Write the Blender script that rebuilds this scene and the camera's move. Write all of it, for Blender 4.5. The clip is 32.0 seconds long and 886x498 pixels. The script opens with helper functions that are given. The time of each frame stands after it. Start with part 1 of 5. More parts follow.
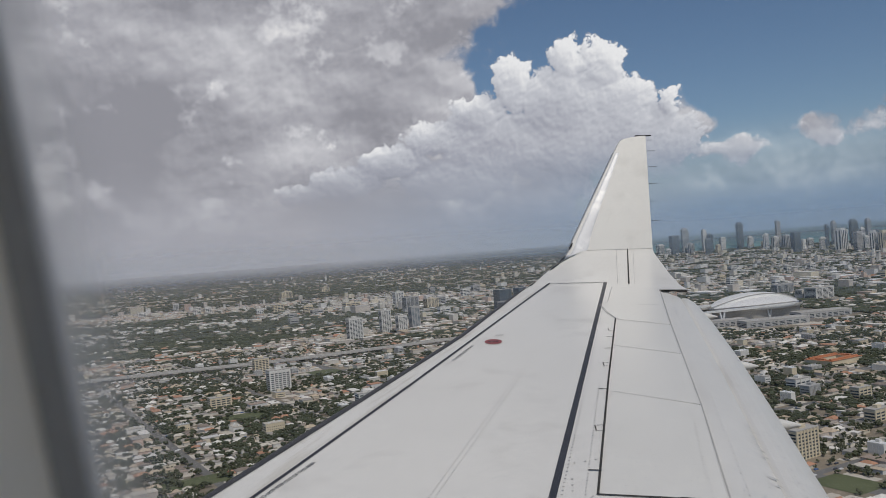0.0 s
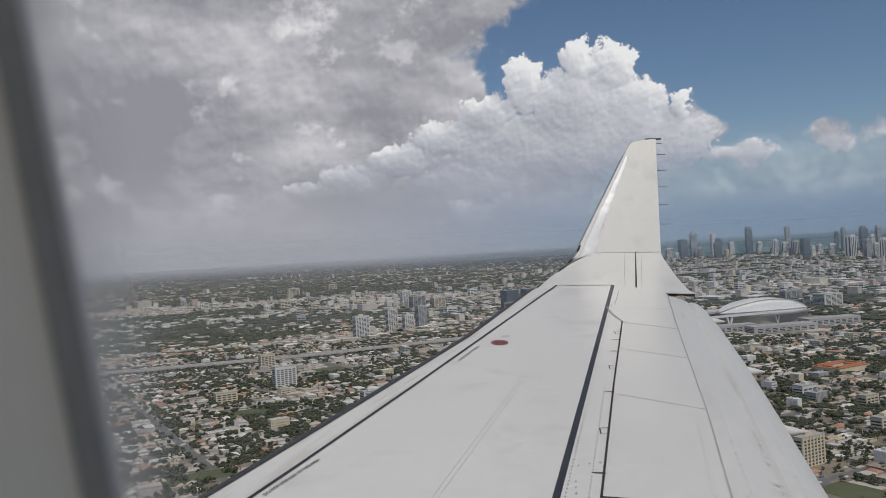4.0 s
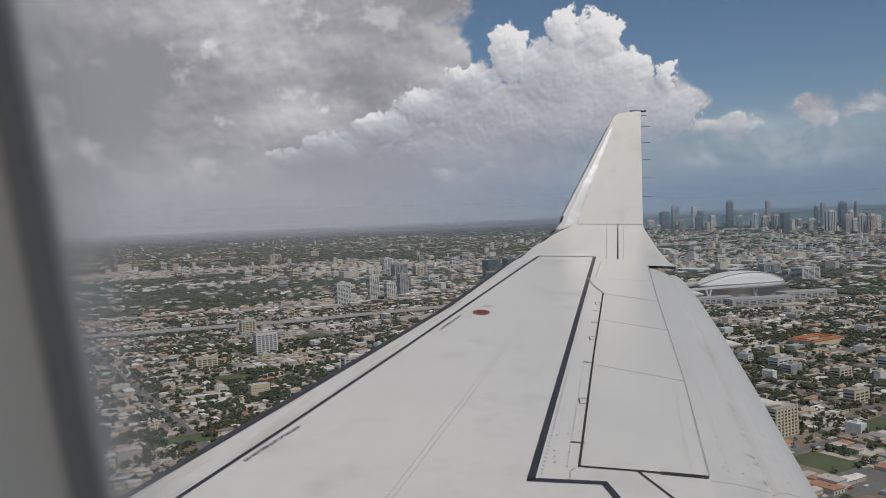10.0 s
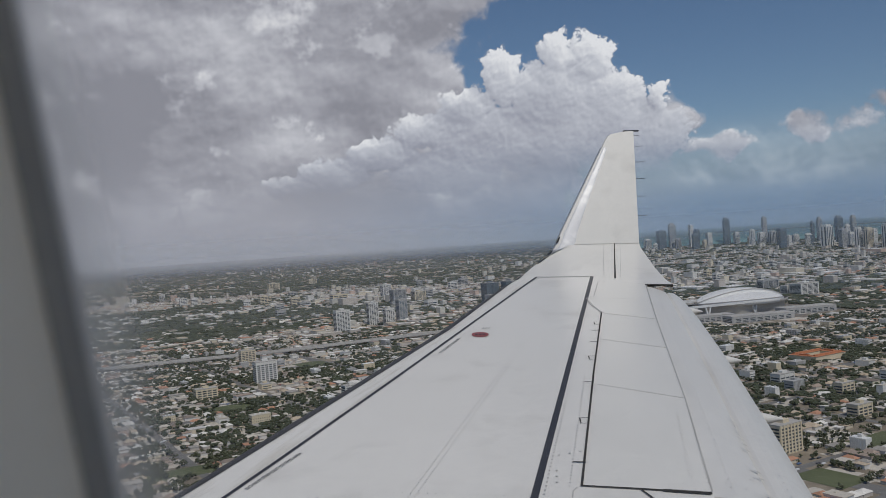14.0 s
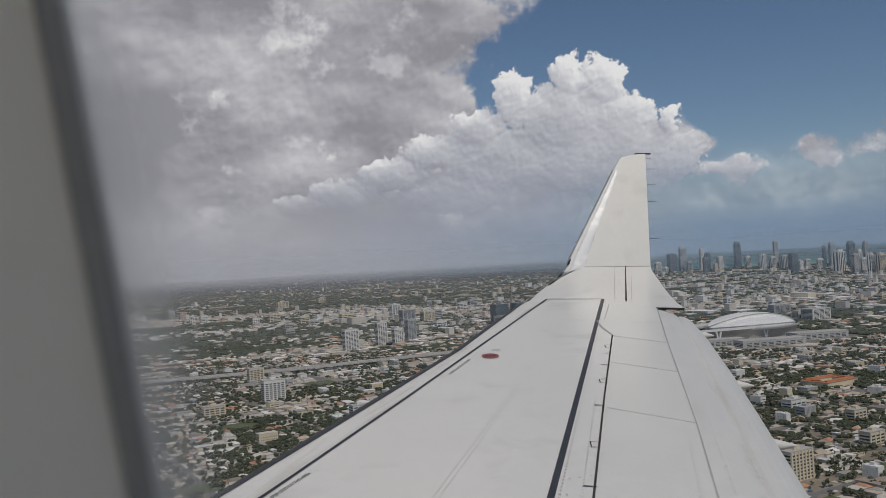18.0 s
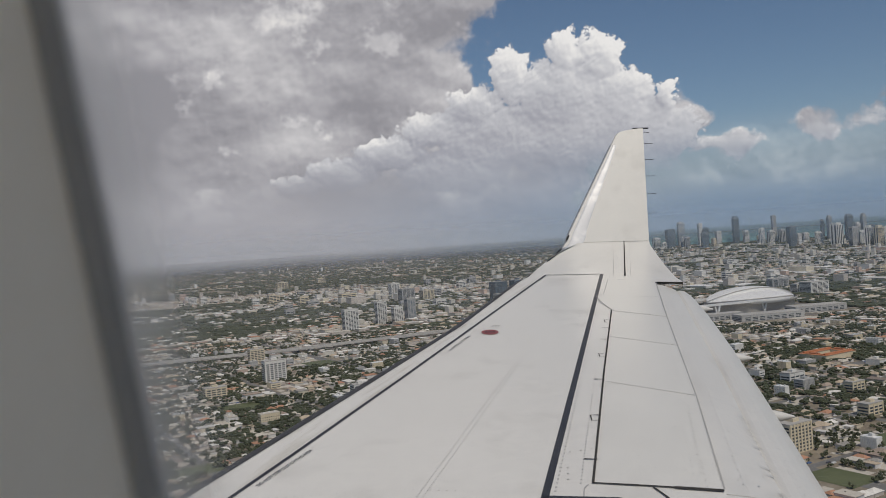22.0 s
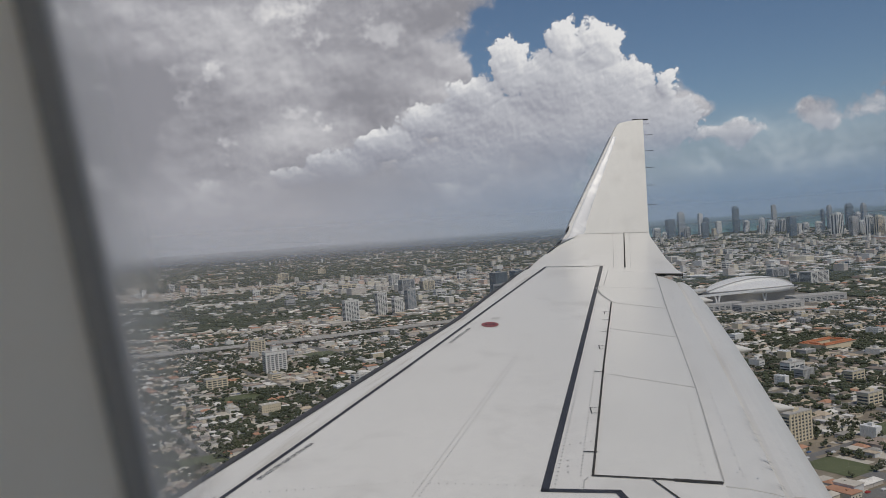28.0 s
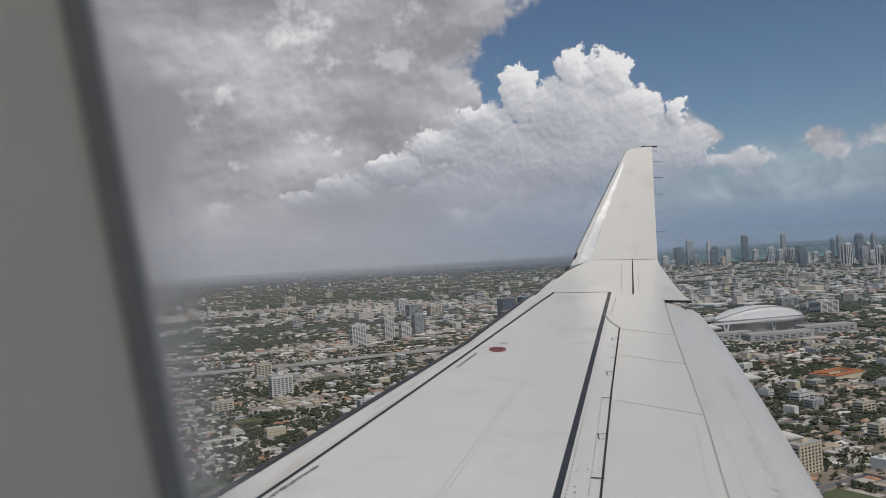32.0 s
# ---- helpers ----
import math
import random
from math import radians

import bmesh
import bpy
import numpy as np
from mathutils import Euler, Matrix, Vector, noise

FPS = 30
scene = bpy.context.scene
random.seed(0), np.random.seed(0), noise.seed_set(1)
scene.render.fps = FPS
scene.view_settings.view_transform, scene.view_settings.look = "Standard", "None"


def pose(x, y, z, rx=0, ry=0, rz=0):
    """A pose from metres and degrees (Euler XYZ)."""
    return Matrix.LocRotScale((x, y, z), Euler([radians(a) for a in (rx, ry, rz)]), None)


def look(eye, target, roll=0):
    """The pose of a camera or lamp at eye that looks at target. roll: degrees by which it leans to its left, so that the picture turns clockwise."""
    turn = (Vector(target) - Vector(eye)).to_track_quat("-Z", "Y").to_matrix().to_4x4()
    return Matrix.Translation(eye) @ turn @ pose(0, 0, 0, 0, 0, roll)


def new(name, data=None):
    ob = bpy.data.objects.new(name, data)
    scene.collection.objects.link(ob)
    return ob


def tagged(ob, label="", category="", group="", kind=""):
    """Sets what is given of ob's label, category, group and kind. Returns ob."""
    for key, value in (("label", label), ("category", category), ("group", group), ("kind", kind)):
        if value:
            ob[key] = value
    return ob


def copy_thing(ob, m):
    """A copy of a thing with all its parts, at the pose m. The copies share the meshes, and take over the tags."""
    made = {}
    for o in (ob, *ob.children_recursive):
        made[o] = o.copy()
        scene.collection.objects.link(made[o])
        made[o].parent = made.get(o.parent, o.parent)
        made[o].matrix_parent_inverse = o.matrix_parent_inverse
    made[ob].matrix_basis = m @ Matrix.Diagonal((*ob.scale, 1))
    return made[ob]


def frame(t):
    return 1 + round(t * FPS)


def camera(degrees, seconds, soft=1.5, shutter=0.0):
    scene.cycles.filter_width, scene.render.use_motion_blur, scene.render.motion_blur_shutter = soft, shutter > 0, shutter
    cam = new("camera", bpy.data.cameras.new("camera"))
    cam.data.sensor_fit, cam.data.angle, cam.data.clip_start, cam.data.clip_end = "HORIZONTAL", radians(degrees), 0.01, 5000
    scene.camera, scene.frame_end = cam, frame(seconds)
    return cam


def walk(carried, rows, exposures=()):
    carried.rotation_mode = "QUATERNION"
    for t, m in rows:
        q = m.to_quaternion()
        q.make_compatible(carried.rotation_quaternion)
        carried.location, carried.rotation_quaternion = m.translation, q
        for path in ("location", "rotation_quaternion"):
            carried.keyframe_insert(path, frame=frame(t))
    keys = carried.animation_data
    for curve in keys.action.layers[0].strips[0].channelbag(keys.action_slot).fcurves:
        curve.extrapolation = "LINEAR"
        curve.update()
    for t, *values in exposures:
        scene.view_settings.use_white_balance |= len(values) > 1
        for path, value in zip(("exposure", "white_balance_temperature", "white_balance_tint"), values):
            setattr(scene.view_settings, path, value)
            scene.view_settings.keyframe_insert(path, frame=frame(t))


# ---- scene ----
# ---- the way of the camera ----
EYE, TILT, LEAN = 215.0, -1.35, 2.6
AIR = pose(0, 0, EYE, TILT, LEAN, 0)          # the aircraft's own axes: x aft, y outboard, z up
cam = camera(55.7, 32.0, soft=0.6)
cam.data.dof.use_dof = True
cam.data.dof.focus_distance, cam.data.dof.aperture_fstop = 17.0, 7.0
ROWS = [
    (0.0, 0.0042, 0.0113, 0.0008, 0.56, 1.57, 1.76),
    (0.5, 0.0051, 0.0079, 0.0002, 0.73, 1.47, 1.50),
    (1.0, 0.0031, 0.0133, -0.0107, 0.77, 1.30, 1.17),
    (1.5, 0.0048, 0.0042, -0.0041, 0.81, 1.01, 0.93),
    (2.0, 0.0013, 0.0083, -0.0029, 0.86, 0.57, 0.82),
    (2.5, 0.0032, 0.0031, 0.0017, 1.04, 0.77, 0.77),
    (3.0, 0.0007, 0.0056, 0.0042, 1.04, 1.12, 0.67),
    (3.5, 0.0036, 0.0006, 0.0035, 1.06, 1.37, 0.75),
    (5.5, 0.0014, 0.0092, -0.0019, 0.98, 2.14, 0.45),
    (6.0, -0.0008, 0.0144, -0.0064, 0.80, 2.34, 0.46),
    (6.5, 0.0021, 0.0036, 0.0069, 0.66, 2.35, 0.41),
    (7.0, -0.0011, 0.0118, -0.0014, 0.36, 2.79, 0.45),
    (7.5, 0.0010, 0.0005, 0.0106, 0.19, 2.25, 0.34),
    (8.0, 0.0014, -0.0022, 0.0100, 0.04, 1.82, 0.28),
    (8.5, 0.0036, -0.0036, -0.0012, -0.04, 0.87, 0.20),
    (9.0, 0.0012, 0.0009, -0.0007, 0.01, 0.01, 0.02),
    (9.5, 0.0018, 0.0025, 0.0010, 0.03, -0.30, -0.04),
    (10.0, -0.0013, 0.0069, 0.0095, -0.14, -0.60, -0.18),
    (10.5, 0.0004, 0.0033, -0.0004, -0.19, -0.32, 0.10),
    (11.0, 0.0012, 0.0034, -0.0135, -0.22, -0.23, 0.67),
    (11.5, -0.0025, 0.0116, -0.0163, -0.30, 0.50, 0.74),
    (12.0, -0.0048, 0.0153, -0.0158, -0.37, 1.32, 0.70),
    (12.5, -0.0009, -0.0025, 0.0032, -0.56, 1.71, 0.86),
    (13.0, 0.0014, -0.0020, -0.0005, -0.50, 1.20, 0.77),
    (13.5, 0.0036, -0.0108, 0.0044, -0.41, 0.73, 1.08),
    (14.0, 0.0059, -0.0175, -0.0003, -0.28, 1.07, 1.28),
    (14.5, 0.0036, -0.0143, -0.0003, -0.12, 1.51, 1.08),
    (16.5, -0.0009, -0.0049, -0.0232, 0.09, 2.10, 0.92),
    (17.0, -0.0032, -0.0096, -0.0079, 0.20, 2.59, 0.85),
    (17.5, -0.0046, -0.0154, -0.0036, 0.26, 2.93, 0.76),
    (18.0, -0.0066, -0.0169, 0.0006, 0.37, 2.48, 0.57),
    (18.5, -0.0088, -0.0196, 0.0244, 0.47, 2.41, 0.47),
    (19.0, -0.0068, -0.0124, 0.0047, 0.48, 2.13, 0.52),
    (19.5, -0.0053, -0.0234, 0.0241, 0.51, 1.16, 0.52),
    (20.0, -0.0092, -0.0110, 0.0136, 0.37, 0.64, 0.48),
    (20.5, -0.0038, -0.0112, -0.0143, 0.29, 0.55, 0.75),
    (21.0, -0.0042, -0.0099, -0.0147, 0.24, 0.31, 0.98),
    (21.5, -0.0062, -0.0035, -0.0229, 0.23, 0.52, 1.09),
    (22.0, -0.0064, -0.0105, -0.0121, 0.29, 1.01, 1.36),
    (22.5, -0.0159, 0.0018, 0.0113, 0.27, 1.65, 1.16),
    (23.0, -0.0139, 0.0030, -0.0032, 0.11, 2.19, 1.06),
    (23.5, -0.0130, -0.0018, 0.0029, -0.10, 2.07, 1.09),
    (24.0, -0.0134, -0.0126, 0.0310, -0.21, 1.91, 0.78),
    (24.5, -0.0124, -0.0059, 0.0162, -0.31, 1.56, 0.73),
    (25.0, -0.0041, -0.0125, -0.0038, -0.40, 0.63, 1.05),
    (25.5, -0.0039, -0.0154, 0.0059, -0.21, -0.30, 1.15),
    (27.5, -0.0042, -0.0123, -0.0065, 0.23, 0.62, 1.27),
    (28.0, -0.0040, -0.0141, 0.0043, 0.30, 0.38, 1.51),
    (28.5, -0.0009, -0.0362, -0.0009, 0.68, 0.48, 1.24),
    (29.0, -0.0044, -0.0364, 0.0228, 1.04, 2.38, 1.21),
    (29.5, -0.0034, -0.0284, 0.0008, 0.91, 2.89, 1.23),
    (30.0, -0.0017, -0.0400, 0.0055, 0.80, 2.76, 1.20),
    (30.5, -0.0042, -0.0442, 0.0252, 0.85, 2.61, 0.97),
    (31.0, -0.0110, -0.0227, 0.0101, 0.76, 2.81, 0.85),
    (31.5, -0.0059, -0.0359, 0.0075, 0.80, 2.28, 0.96),
    (32.0, -0.0082, -0.0246, -0.0086, 0.83, 2.12, 0.85),
]
EXPOSURES = [
    (0.0, 0.12, 6320, 10), (9.0, 0.15, 6400, 10), (10.0, 0.04, 6400, 10), (11.0, 0.18, 6550, 10), (12.0, 0.22, 6600, 10), (13.2, -0.04, 6150, 10), (14.5, 0.0, 6150, 10), (17.0, 0.0, 6400, 10),
    (19.0, 0.02, 6400, 10), (22.0, 0.12, 6550, 10), (23.5, 0.05, 6550, 10), (25.5, 0.03, 6400, 10), (28.0, 0.03, 6400, 10), (32.0, 0.08, 6400, 10),
]
walk(cam, [(t, AIR @ pose(x, y, z, 90 + pitch, roll, yaw)) for t, x, y, z, yaw, pitch, roll in ROWS], EXPOSURES)

# ---- sky, sun ----
SUN_EL, SUN_AZ = 56.0, 162.0                  # azimuth clockwise from +y
world = bpy.data.worlds.new("sky")
scene.world = world
world.use_nodes = True
wn = world.node_tree.nodes
bg = wn["Background"]
sky = wn.new("ShaderNodeTexSky")
sky.sky_type, sky.sun_disc = "NISHITA", False
sky.sun_elevation, sky.sun_rotation = radians(SUN_EL), radians(SUN_AZ)
sky.altitude, sky.air_density, sky.dust_density, sky.ozone_density = 200, 1.0, 0.2, 4.0
world.node_tree.links.new(sky.outputs[0], bg.inputs[0])
bg.inputs[1].default_value = 0.053
sun = new("sun", bpy.data.lights.new("sun", "SUN"))
sun.data.energy, sun.data.angle, sun.data.color = 2.1, radians(2.5), (1.0, 0.915, 0.79)
_a, _e = radians(SUN_AZ), radians(SUN_EL)
sun.matrix_world = look((0, 0, 400), Vector((0, 0, 400)) - Vector((math.sin(_a) * math.cos(_e), math.cos(_a) * math.cos(_e), math.sin(_e))))


# ---- materials ----
def shader(name):
    m = bpy.data.materials.new(name)
    m.use_nodes = True
    return m, m.node_tree.nodes, m.node_tree.links


def ramp(nodes, stops, mode="LINEAR"):
    r = nodes.new("ShaderNodeValToRGB")
    r.color_ramp.interpolation = mode
    while len(r.color_ramp.elements) < len(stops):
        r.color_ramp.elements.new(0.5)
    for e, (p, c) in zip(r.color_ramp.elements, stops):
        e.position, e.color = p, (*c, 1)
    return r


def math_node(nodes, links, op, a, b=None, c=None, clamp=False):
    n = nodes.new("ShaderNodeMath")
    n.operation, n.use_clamp = op, clamp
    for k, v in enumerate((a, b, c)):
        if v is None:
            continue
        if isinstance(v, (int, float)):
            n.inputs[k].default_value = v
        else:
            links.new(v, n.inputs[k])
    return n.outputs[0]


def mix_colour(nodes, links, fac, a, b, mode="MIX"):
    n = nodes.new("ShaderNodeMix")
    n.data_type, n.blend_type = "RGBA", mode
    for k, v in ((0, fac), (6, a), (7, b)):
        if isinstance(v, (int, float)):
            n.inputs[k].default_value = v
        elif isinstance(v, tuple):
            n.inputs[k].default_value = (*v, 1)
        else:
            links.new(v, n.inputs[k])
    return n.outputs[2]


def surface(name, low, high, rough=0.6, metal=0.0, grain=4.0, patch=0.5, bump=0.15, dist=0.01, random_stops=None, island=False, spec=0.5, stain=None, stretch=None):
    """A surface whose colour wanders between low and high at two scales; random_stops: colours picked piece by piece."""
    m, nodes, links = shader(name)
    p = nodes["Principled BSDF"]
    tc = nodes.new("ShaderNodeTexCoord")
    fine, large = nodes.new("ShaderNodeTexNoise"), nodes.new("ShaderNodeTexNoise")
    for n, s, d in ((fine, grain, 8), (large, patch, 4)):
        n.inputs["Scale"].default_value, n.inputs["Detail"].default_value = s, d
        links.new(tc.outputs["Object"], n.inputs["Vector"])
    both = math_node(nodes, links, "ADD", math_node(nodes, links, "MULTIPLY", fine.outputs[0], 0.5), math_node(nodes, links, "MULTIPLY", large.outputs[0], 0.5))
    r = ramp(nodes, [(0.3, low), (0.7, high)])
    links.new(both, r.inputs[0])
    colour = r.outputs[0]
    if random_stops:
        src = nodes.new("ShaderNodeNewGeometry").outputs["Random Per Island"] if island else nodes.new("ShaderNodeObjectInfo").outputs["Random"]
        pick = ramp(nodes, random_stops, "CONSTANT")
        links.new(src, pick.inputs[0])
        colour = mix_colour(nodes, links, 1.0, pick.outputs[0], colour, "MULTIPLY")
    if stain:
        s = nodes.new("ShaderNodeTexNoise")
        s.inputs["Scale"].default_value, s.inputs["Detail"].default_value = stain[1], 6
        mp = nodes.new("ShaderNodeMapping")
        if stretch:
            mp.vector_type = "TEXTURE"
            mp.inputs["Rotation"].default_value, mp.inputs["Scale"].default_value = (0, 0, radians(stretch[0])), (stretch[1], stretch[2], 1)
        links.new(tc.outputs["Object"], mp.inputs["Vector"])
        links.new(mp.outputs[0], s.inputs["Vector"])
        k = math_node(nodes, links, "MULTIPLY", math_node(nodes, links, "SUBTRACT", s.outputs[0], stain[2]), stain[3], clamp=True)
        colour = mix_colour(nodes, links, k, colour, stain[0])
    links.new(colour, p.inputs["Base Color"])
    rr = math_node(nodes, links, "ADD", math_node(nodes, links, "MULTIPLY", fine.outputs[0], 0.2), rough - 0.1, clamp=True)
    links.new(rr, p.inputs["Roughness"])
    p.inputs["Metallic"].default_value = metal
    p.inputs["Specular IOR Level"].default_value = spec
    if bump:
        b = nodes.new("ShaderNodeBump")
        b.inputs["Strength"].default_value, b.inputs["Distance"].default_value = bump, dist
        links.new(fine.outputs[0], b.inputs["Height"])
        links.new(b.outputs[0], p.inputs["Normal"])
    return m


M_WING = surface("wing_paint", (0.69, 0.674, 0.632), (0.77, 0.753, 0.708), 0.33, 0, 14, 0.7, 0.03, 0.002, stain=((0.45, 0.43, 0.39), 2.6, 0.56, 1.9))
M_FLAP = surface("flap_paint", (0.615, 0.603, 0.572), (0.70, 0.687, 0.655), 0.4, 0, 10, 0.8, 0.03, 0.002, stain=((0.42, 0.40, 0.37), 2.2, 0.55, 1.6), stretch=(79, 2.4, 0.5))
M_FRONT = surface("front_skin_paint", (0.665, 0.65, 0.61), (0.755, 0.74, 0.70), 0.42, 0, 14, 0.7, 0.03, 0.002, stain=((0.40, 0.35, 0.27), 5.0, 0.50, 2.3), stretch=(67, 5.0, 0.3))
M_PANEL = surface("spoiler_paint", (0.67, 0.657, 0.615), (0.75, 0.736, 0.69), 0.35, 0, 12, 0.9, 0.03, 0.002)
M_BLACK = surface("black_line_paint", (0.02, 0.021, 0.028), (0.045, 0.046, 0.055), 0.5, 0, 20, 2, 0.05, 0.001)
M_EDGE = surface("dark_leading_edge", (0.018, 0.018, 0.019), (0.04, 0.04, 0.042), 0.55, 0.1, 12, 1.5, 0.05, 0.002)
M_GAP = surface("dark_gap", (0.02, 0.018, 0.016), (0.05, 0.045, 0.04), 0.8, 0, 15, 2, 0.05)
M_SEAM = surface("panel_seam", (0.38, 0.37, 0.355), (0.48, 0.47, 0.45), 0.6, 0, 15, 2, 0.05)
M_RIVET = surface("rivet_heads", (0.40, 0.39, 0.37), (0.50, 0.49, 0.465), 0.5, 0.2, 30, 3, 0.0)
M_SMUDGE = surface("oily_smudge", (0.32, 0.31, 0.29), (0.50, 0.49, 0.46), 0.6, 0, 30, 3, 0.05)
M_METAL = surface("polished_metal", (0.42, 0.43, 0.45), (0.56, 0.57, 0.59), 0.48, 0.45, 18, 1.5, 0.08, 0.004, stain=((0.75, 0.75, 0.74), 3.0, 0.52, 5.0), stretch=(0, 1, 0.3))
M_RED = surface("red_marking", (0.20, 0.05, 0.052), (0.31, 0.085, 0.085), 0.5, 0, 30, 4, 0.02)
M_TEXT = surface("grey_lettering", (0.025, 0.025, 0.03), (0.05, 0.05, 0.055), 0.6, 0, 40, 4, 0.0)
M_REVEAL = surface("window_surround_plastic", (0.91, 0.835, 0.71), (0.94, 0.875, 0.76), 0.6, 0, 60, 4, 0.05, 0.0005)
M_GASKET = surface("rubber_gasket", (0.28, 0.272, 0.255), (0.36, 0.35, 0.33), 0.7, 0, 80, 5, 0.1, 0.0005)
M_CABIN = surface("cabin_panel", (0.88, 0.815, 0.71), (0.91, 0.855, 0.755), 0.6, 0, 30, 2, 0.05, 0.001)
M_FUSELAGE = surface("fuselage_paint", (0.70, 0.70, 0.69), (0.78, 0.78, 0.77), 0.35, 0, 5, 0.6, 0.02, 0.002)

M_GROUND = surface("suburb_ground", (0.10, 0.085, 0.062), (0.36, 0.305, 0.23), 0.95, 0, 0.035, 0.006, 0.3, 1.0, stain=((0.055, 0.066, 0.032), 0.012, 0.53, 3.0))
M_ROAD = surface("worn_asphalt", (0.13, 0.128, 0.122), (0.21, 0.205, 0.195), 0.9, 0, 0.2, 0.02, 0.1)
M_CONCRETE = surface("pale_concrete", (0.34, 0.33, 0.31), (0.48, 0.46, 0.43), 0.85, 0, 0.3, 0.03, 0.1)
M_LOT = surface("pale_paving", (0.42, 0.39, 0.335), (0.62, 0.57, 0.49), 0.9, 0, 0.25, 0.03, 0.1)
M_GRASS = surface("mown_grass", (0.075, 0.092, 0.042), (0.135, 0.15, 0.075), 0.95, 0, 0.3, 0.03, 0.2)
M_WATER = surface("bay_water", (0.12, 0.23, 0.23), (0.17, 0.29, 0.29), 0.35, 0, 0.02, 0.002, 0.1, 0.3)
M_FOLIAGE = surface("tree_foliage", (0.036, 0.042, 0.023), (0.10, 0.11, 0.058), 0.85, 0, 0.6, 0.05, 0.6, 0.5)
M_FOLIAGE_FAR = surface("wooded_foliage", (0.032, 0.040, 0.024), (0.075, 0.086, 0.045), 0.9, 0, 0.15, 0.01, 0.4, 1.0)
M_BARK = surface("bark", (0.10, 0.08, 0.06), (0.18, 0.15, 0.11), 0.9, 0, 2, 0.3, 0.3)
ROOFS = [(0.0, (0.62, 0.57, 0.49)), (0.18, (0.38, 0.355, 0.32)), (0.31, (0.56, 0.46, 0.34)), (0.45, (0.50, 0.27, 0.17)), (0.57, (0.26, 0.215, 0.18)), (0.65, (0.82, 0.79, 0.73)), (0.84, (0.40, 0.32, 0.26)), (0.93, (0.66, 0.64, 0.61))]
WALLS = [(0.0, (0.62, 0.59, 0.53)), (0.3, (0.66, 0.60, 0.48)), (0.5, (0.55, 0.50, 0.45)), (0.7, (0.68, 0.67, 0.65)), (0.9, (0.60, 0.46, 0.38))]
M_ROOF = surface("house_roof", (0.75, 0.75, 0.75), (1, 1, 1), 0.85, 0, 0.5, 0.05, 0.2, 0.1, ROOFS)
M_ROOF_FAR = surface("house_roofs", (0.75, 0.75, 0.75), (1, 1, 1), 0.85, 0, 0.3, 0.03, 0.1, 0.1, ROOFS, True)
M_ROOF_PALE = surface("commercial_roofs", (0.75, 0.75, 0.75), (1, 1, 1), 0.8, 0, 0.2, 0.02, 0.1, 0.1, [(0.0, (0.82, 0.80, 0.76)), (0.4, (0.70, 0.67, 0.62)), (0.65, (0.52, 0.50, 0.47)), (0.8, (0.86, 0.85, 0.83))], True)
M_WALL = surface("house_wall", (0.8, 0.8, 0.8), (1, 1, 1), 0.8, 0, 0.6, 0.06, 0.1, 0.05, WALLS)
M_WALL_FAR = surface("house_walls", (0.8, 0.8, 0.8), (1, 1, 1), 0.8, 0, 0.4, 0.04, 0.1, 0.05, WALLS, True)
M_WHITE = surface("white_stucco", (0.62, 0.61, 0.58), (0.74, 0.73, 0.70), 0.75, 0, 0.5, 0.05, 0.1, 0.05)
M_CREAM = surface("cream_stucco", (0.58, 0.50, 0.36), (0.68, 0.60, 0.45), 0.8, 0, 0.5, 0.05, 0.1, 0.05)
M_GREY = surface("grey_concrete", (0.34, 0.34, 0.34), (0.44, 0.44, 0.43), 0.8, 0, 0.4, 0.04, 0.1, 0.05)
M_GLASS = surface("dark_window_glass", (0.035, 0.045, 0.055), (0.07, 0.085, 0.10), 0.2, 0, 0.3, 0.05, 0.0)
M_BLUE = surface("blue_tower_glass", (0.10, 0.13, 0.16), (0.17, 0.21, 0.25), 0.22, 0, 0.1, 0.02, 0.0)
M_TILE = surface("orange_roof_tiles", (0.40, 0.15, 0.07), (0.55, 0.24, 0.12), 0.8, 0, 0.8, 0.08, 0.2)
M_SHELL = surface("white_roof_membrane", (0.68, 0.68, 0.67), (0.78, 0.78, 0.77), 0.5, 0, 0.15, 0.02, 0.05, 0.05)
M_STEEL = surface("white_painted_steel", (0.62, 0.63, 0.63), (0.72, 0.73, 0.73), 0.5, 0, 0.4, 0.05, 0.05)
M_CAR = surface("car_paint", (0.8, 0.8, 0.8), (1, 1, 1), 0.35, 0, 1, 0.2, 0.0, 0.01, [(0.0, (0.7, 0.7, 0.7)), (0.4, (0.08, 0.08, 0.09)), (0.6, (0.35, 0.36, 0.38)), (0.8, (0.35, 0.05, 0.05)), (0.9, (0.10, 0.16, 0.30))], True)


